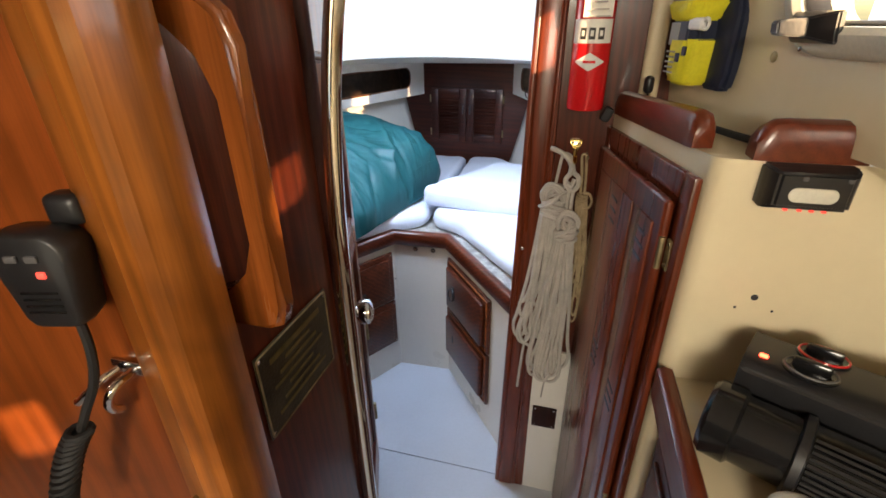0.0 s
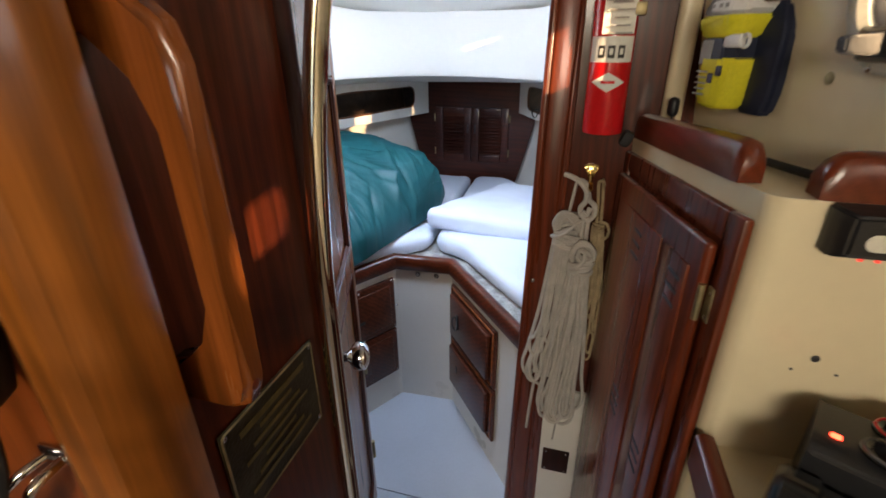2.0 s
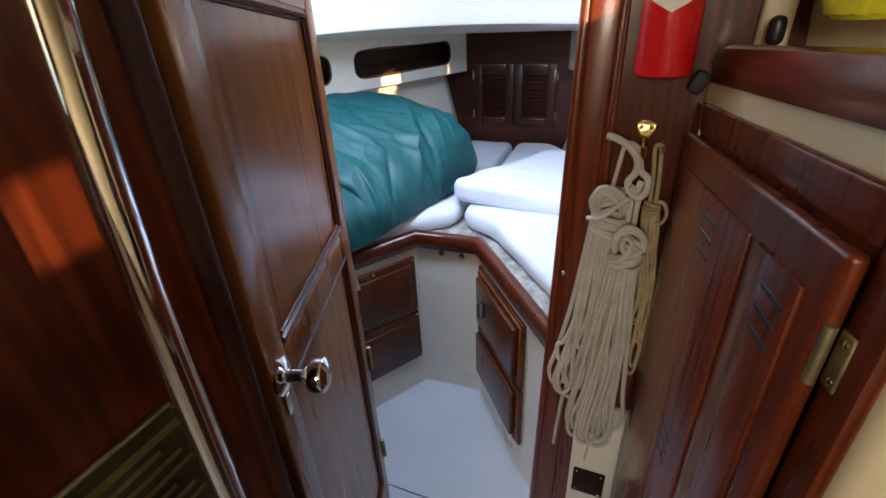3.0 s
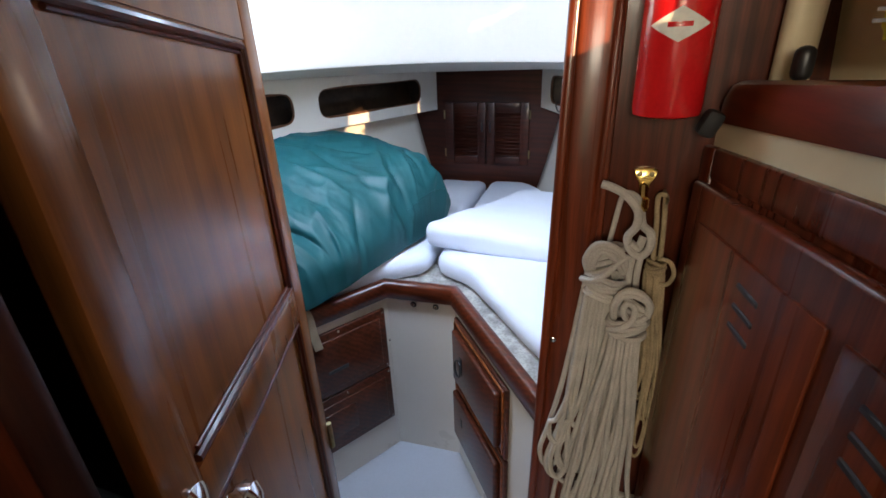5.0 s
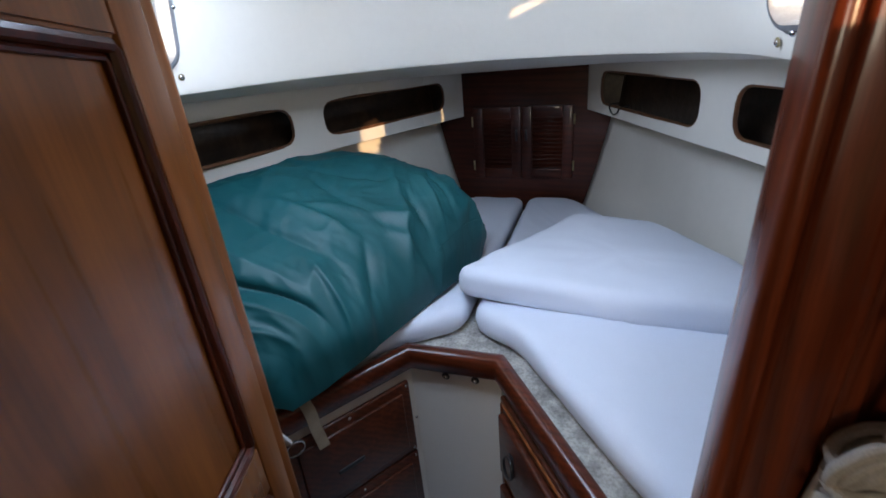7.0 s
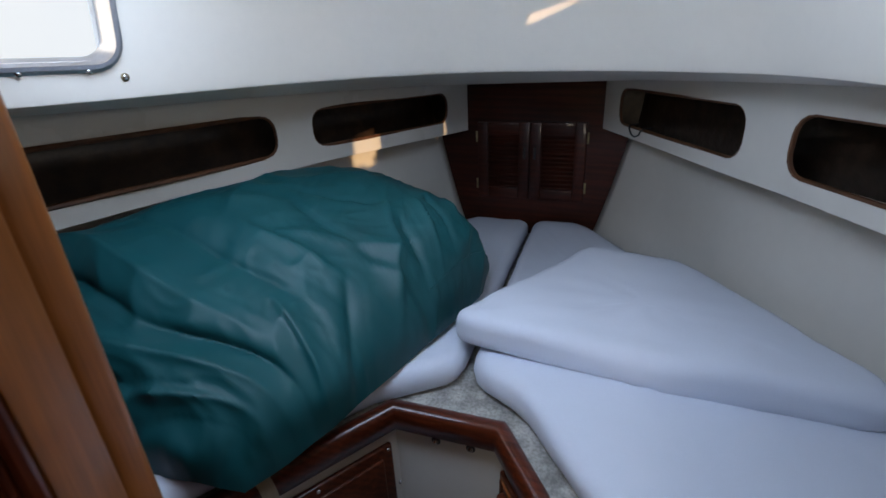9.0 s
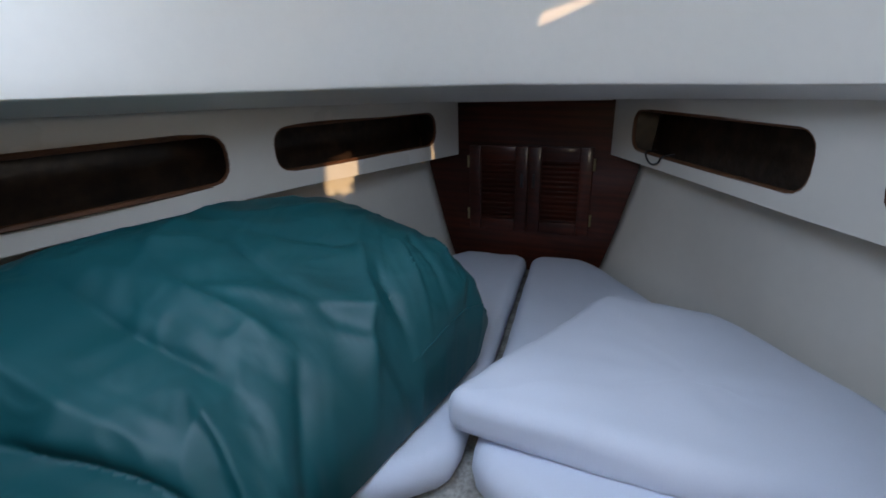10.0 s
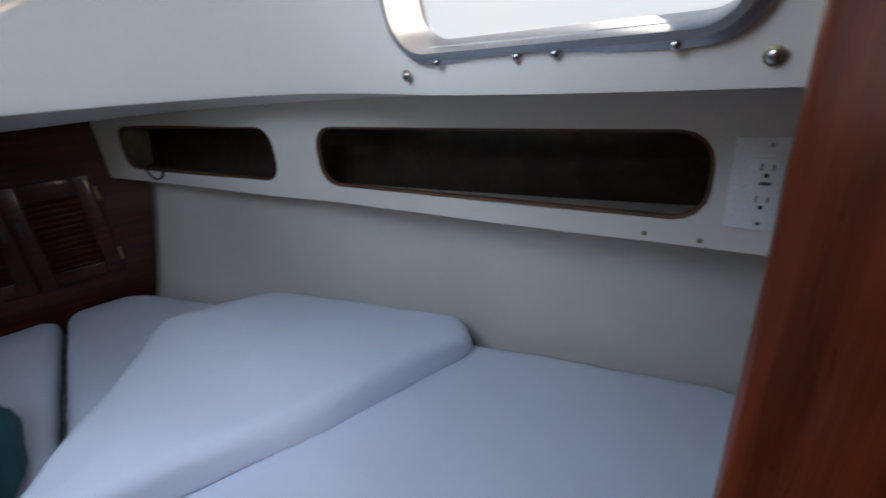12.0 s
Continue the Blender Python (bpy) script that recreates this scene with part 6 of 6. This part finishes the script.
ob = thing("grab_rail", (0.30, 0.45, 1.18), "sculpted honey-coloured teak grab rail on the partition", "handrail")
bm = B()
rail_side = [(0.2955, 1.180), (0.345, 1.180), (0.364, 1.188), (0.371, 1.210), (0.368, 1.30), (0.368, 1.40), (0.371, 1.450), (0.364, 1.474), (0.345, 1.490), (0.2955, 1.518), (0.2955, 1.470), (0.325, 1.462), (0.342, 1.445), (0.348, 1.41), (0.348, 1.28), (0.342, 1.245), (0.325, 1.228), (0.2955, 1.222)]
a = [bm.verts.new((x, 0.447, z)) for x, z in rail_side]
b = [bm.verts.new((x, 0.471, z)) for x, z in rail_side]
bm.faces.new(a)
bm.faces.new(b[::-1])
for i in range(len(rail_side)):
    bm.faces.new((a[i], a[(i + 1) % len(rail_side)], b[(i + 1) % len(rail_side)], b[i]))
bmesh.ops.bevel(bm, geom=[e for e in bm.edges if abs(e.verts[0].co.y - e.verts[1].co.y) < 0.001], offset=0.006, segments=3, affect="EDGES")
part("rail", bm, RAILWOOD, ob, smooth=50)
part("plug", bolt(B(), (0.3705, 0.455, 1.208), (1, 0, -0.1), 0.005, 0.0015), MAHOG, ob, "darker wooden plug")

PM = axes((0.2958, 0.4665, 0), (0, 1, 0), (1, 0, 0))
ob = thing("builder_plaque", (0.296, 0.56, 0.985), "dark engraved metal plaque screwed to the partition", "plaque")
part("plate", rbox(B(), (0.086, 0.002, 1.048), (0.170, 0.003, 0.132), PM, 0.002, 1), PLAQUE, ob)
part("border", tube(B(), [PM @ Vector((u, 0.0035, z)) for u, z in rim_path((0.004, 0.168, 0.985, 1.111, 0.004), 2)], 0.0016, 6, True), OLDBRASS, ob)
for i in range(7):
    part("print_line", rbox(B(), (0.086, 0.0042, 1.092 - 0.014 * i), (0.120 - 0.03 * ((i * 2) % 3), 0.0008, 0.0050 if i else 0.008), PM, 0), GOLDINK, ob)
for u in (0.008, 0.164):
    for z in (0.990, 1.106):
        part("screw", bolt(B(), PM @ Vector((u, 0.003, z)), (1, 0, 0), 0.0032, 0.002), STEEL, ob)

# radio microphone
MM = axes((0.233, 0.352, 1.285), (0.97, 0.243, 0), (0.243, -0.97, 0))
ob = thing("radio_microphone", (0.24, 0.37, 1.25), "black hand microphone with a coiled lead on the partition", "microphone")
bm = B()
lay = [(0.052, 0.070, 0.016, -0.022), (0.063, 0.084, 0.014, -0.016), (0.067, 0.089, 0.014, -0.002), (0.065, 0.087, 0.014, 0.010), (0.060, 0.082, 0.014, 0.0145), (0.056, 0.078, 0.013, 0.0155)]
rings = []
for wd, ht, r, o in lay:
    rings.append([bm.verts.new(MM @ Vector((a * (1.0 if b > -0.01 else 0.74), o, b - (0.006 if b > 0 else 0.0) * (a / 0.03) ** 2))) for a, b in rim_path((-wd / 2, wd / 2, -ht / 2, ht / 2, r), 5)])
for a, b in zip(rings, rings[1:]):
    for i in range(len(a)):
        bm.faces.new((a[i], a[(i + 1) % len(a)], b[(i + 1) % len(a)], b[i]))
bm.faces.new(rings[0])
bm.faces.new(rings[-1])
part("body", bm, BLACK, ob, smooth=60)
# the key's red is given a faint glow of its own
part("red_button", rbox(B(), (0.008, 0.0160, 0.008), (0.007, 0.003, 0.006), MM, 0.003, 2), DIMLED, ob, "red key with a faint added glow")
for x in (-0.010, 0.006):
    part("key", rbox(B(), (x, 0.0165, 0.022), (0.010, 0.003, 0.006), MM, 0.002, 2), GREYPLASTIC, ob)
for i in range(4):
    part("grille_slot", rbox(B(), (0, 0.0165, -0.008 - 0.006 * i), (0.030, 0.0015, 0.002), MM, 0.0005, 1), GLOSSBLACK, ob)
part("hanger", rbox(B(), (0.018, -0.022, 0.050), (0.030, 0.024, 0.026), MM, 0.007, 3), BLACK, ob)
part("lead", tube(B(), smooth_path([MM @ Vector(p) for p in ((0.006, 0.0, -0.040), (0.006, 0.002, -0.075), (-0.002, 0.004, -0.11), (-0.022, 0.004, -0.145), (-0.036, 0.004, -0.17))], 6), 0.0042, 8), RUBBER, ob)
coil = []
for i in range(150):
    a = i * 0.62
    s = i / 150
    coil.append(MM @ Vector((-0.036 - 0.075 * s + 0.011 * math.cos(a), 0.004 + 0.011 * math.sin(a), -0.17 - 0.085 * s - 0.07 * s * s)))
part("coiled_lead", tube(B(), coil, 0.0036, 6), RUBBER, ob)

ob = thing("hasp", (0.215, 0.385, 1.13), "small chrome hasp on the partition", "latch")
part("plate", rbox(B(), (0.218, 0.392, 1.152), (0.046, 0.004, 0.016), None, 0.003, 2), STEEL, ob)
part("screw", bolt(B(), (0.226, 0.390, 1.153), (0, -1, 0), 0.0034, 0.002), STEEL, ob)
part("staple", tube(B(), smooth_path([(0.222, 0.390, 1.150), (0.220, 0.368, 1.146), (0.214, 0.362, 1.132), (0.210, 0.366, 1.118), (0.208, 0.374, 1.110)], 5), 0.0048, 10), CHROME, ob)
part("swing_bar", tube(B(), smooth_path([(0.206, 0.388, 1.152), (0.200, 0.372, 1.148), (0.188, 0.364, 1.136), (0.174, 0.364, 1.124), (0.162, 0.368, 1.116)], 5), [0.0046] * 10 + [0.0052] * 6 + [0.0062] * 5, 10), CHROME, ob)
ob = thing("door_catch", (0.292, 0.364, 0.99), "small brass catch low on the corner post", "catch")
part("body", rbox(B(), (0.288, 0.362, 1.000), (0.030, 0.014, 0.018), None, 0.004, 2), OLDBRASS, ob)
ob = thing("loose_wire", (0.178, 0.39, 1.426), "loose red and yellow wires coming out of the partition", "wire")
part("yellow_wire", tube(B(), smooth_path([(0.070, 0.391, 1.452), (0.110, 0.380, 1.440), (0.150, 0.380, 1.432), (0.172, 0.393, 1.429)], 5), 0.0032, 8), GOLDINK, ob)
part("red_wire", tube(B(), smooth_path([(0.070, 0.391, 1.398), (0.110, 0.382, 1.408), (0.150, 0.382, 1.417), (0.172, 0.393, 1.422)], 5), 0.0032, 8), RED, ob)
part("grommet", tube(B(), [(0.176 + 0.012 * math.cos(a), 0.3935, 1.426 + 0.013 * math.sin(a)) for a in [2 * math.pi * i / 20 for i in range(20)]], 0.0042, 8, True), RUBBER, ob)
part("hole", bolt(B(), (0.176, 0.3948, 1.426), (0, -1, 0), 0.012, 0.0010), GASKET, ob, "dark drilled hole")
for x, z, w, t in ((0.128, 1.400, 0.026, 8), (0.129, 1.391, 0.012, 30), (0.161, 1.397, 0.024, 14)):
    ob = thing("old_slot", (x, 0.395, z), "dark ragged slot cut in the veneered partition", "hole", "old slots")
    part("slot", rbox(B(), (0, 0, 0), (w, 0.0016, 0.0062), Matrix.Translation((x, 0.3948, z)) @ Matrix.Rotation(radians(t), 4, "Y"), 0.0006, 1), GASKET, ob)
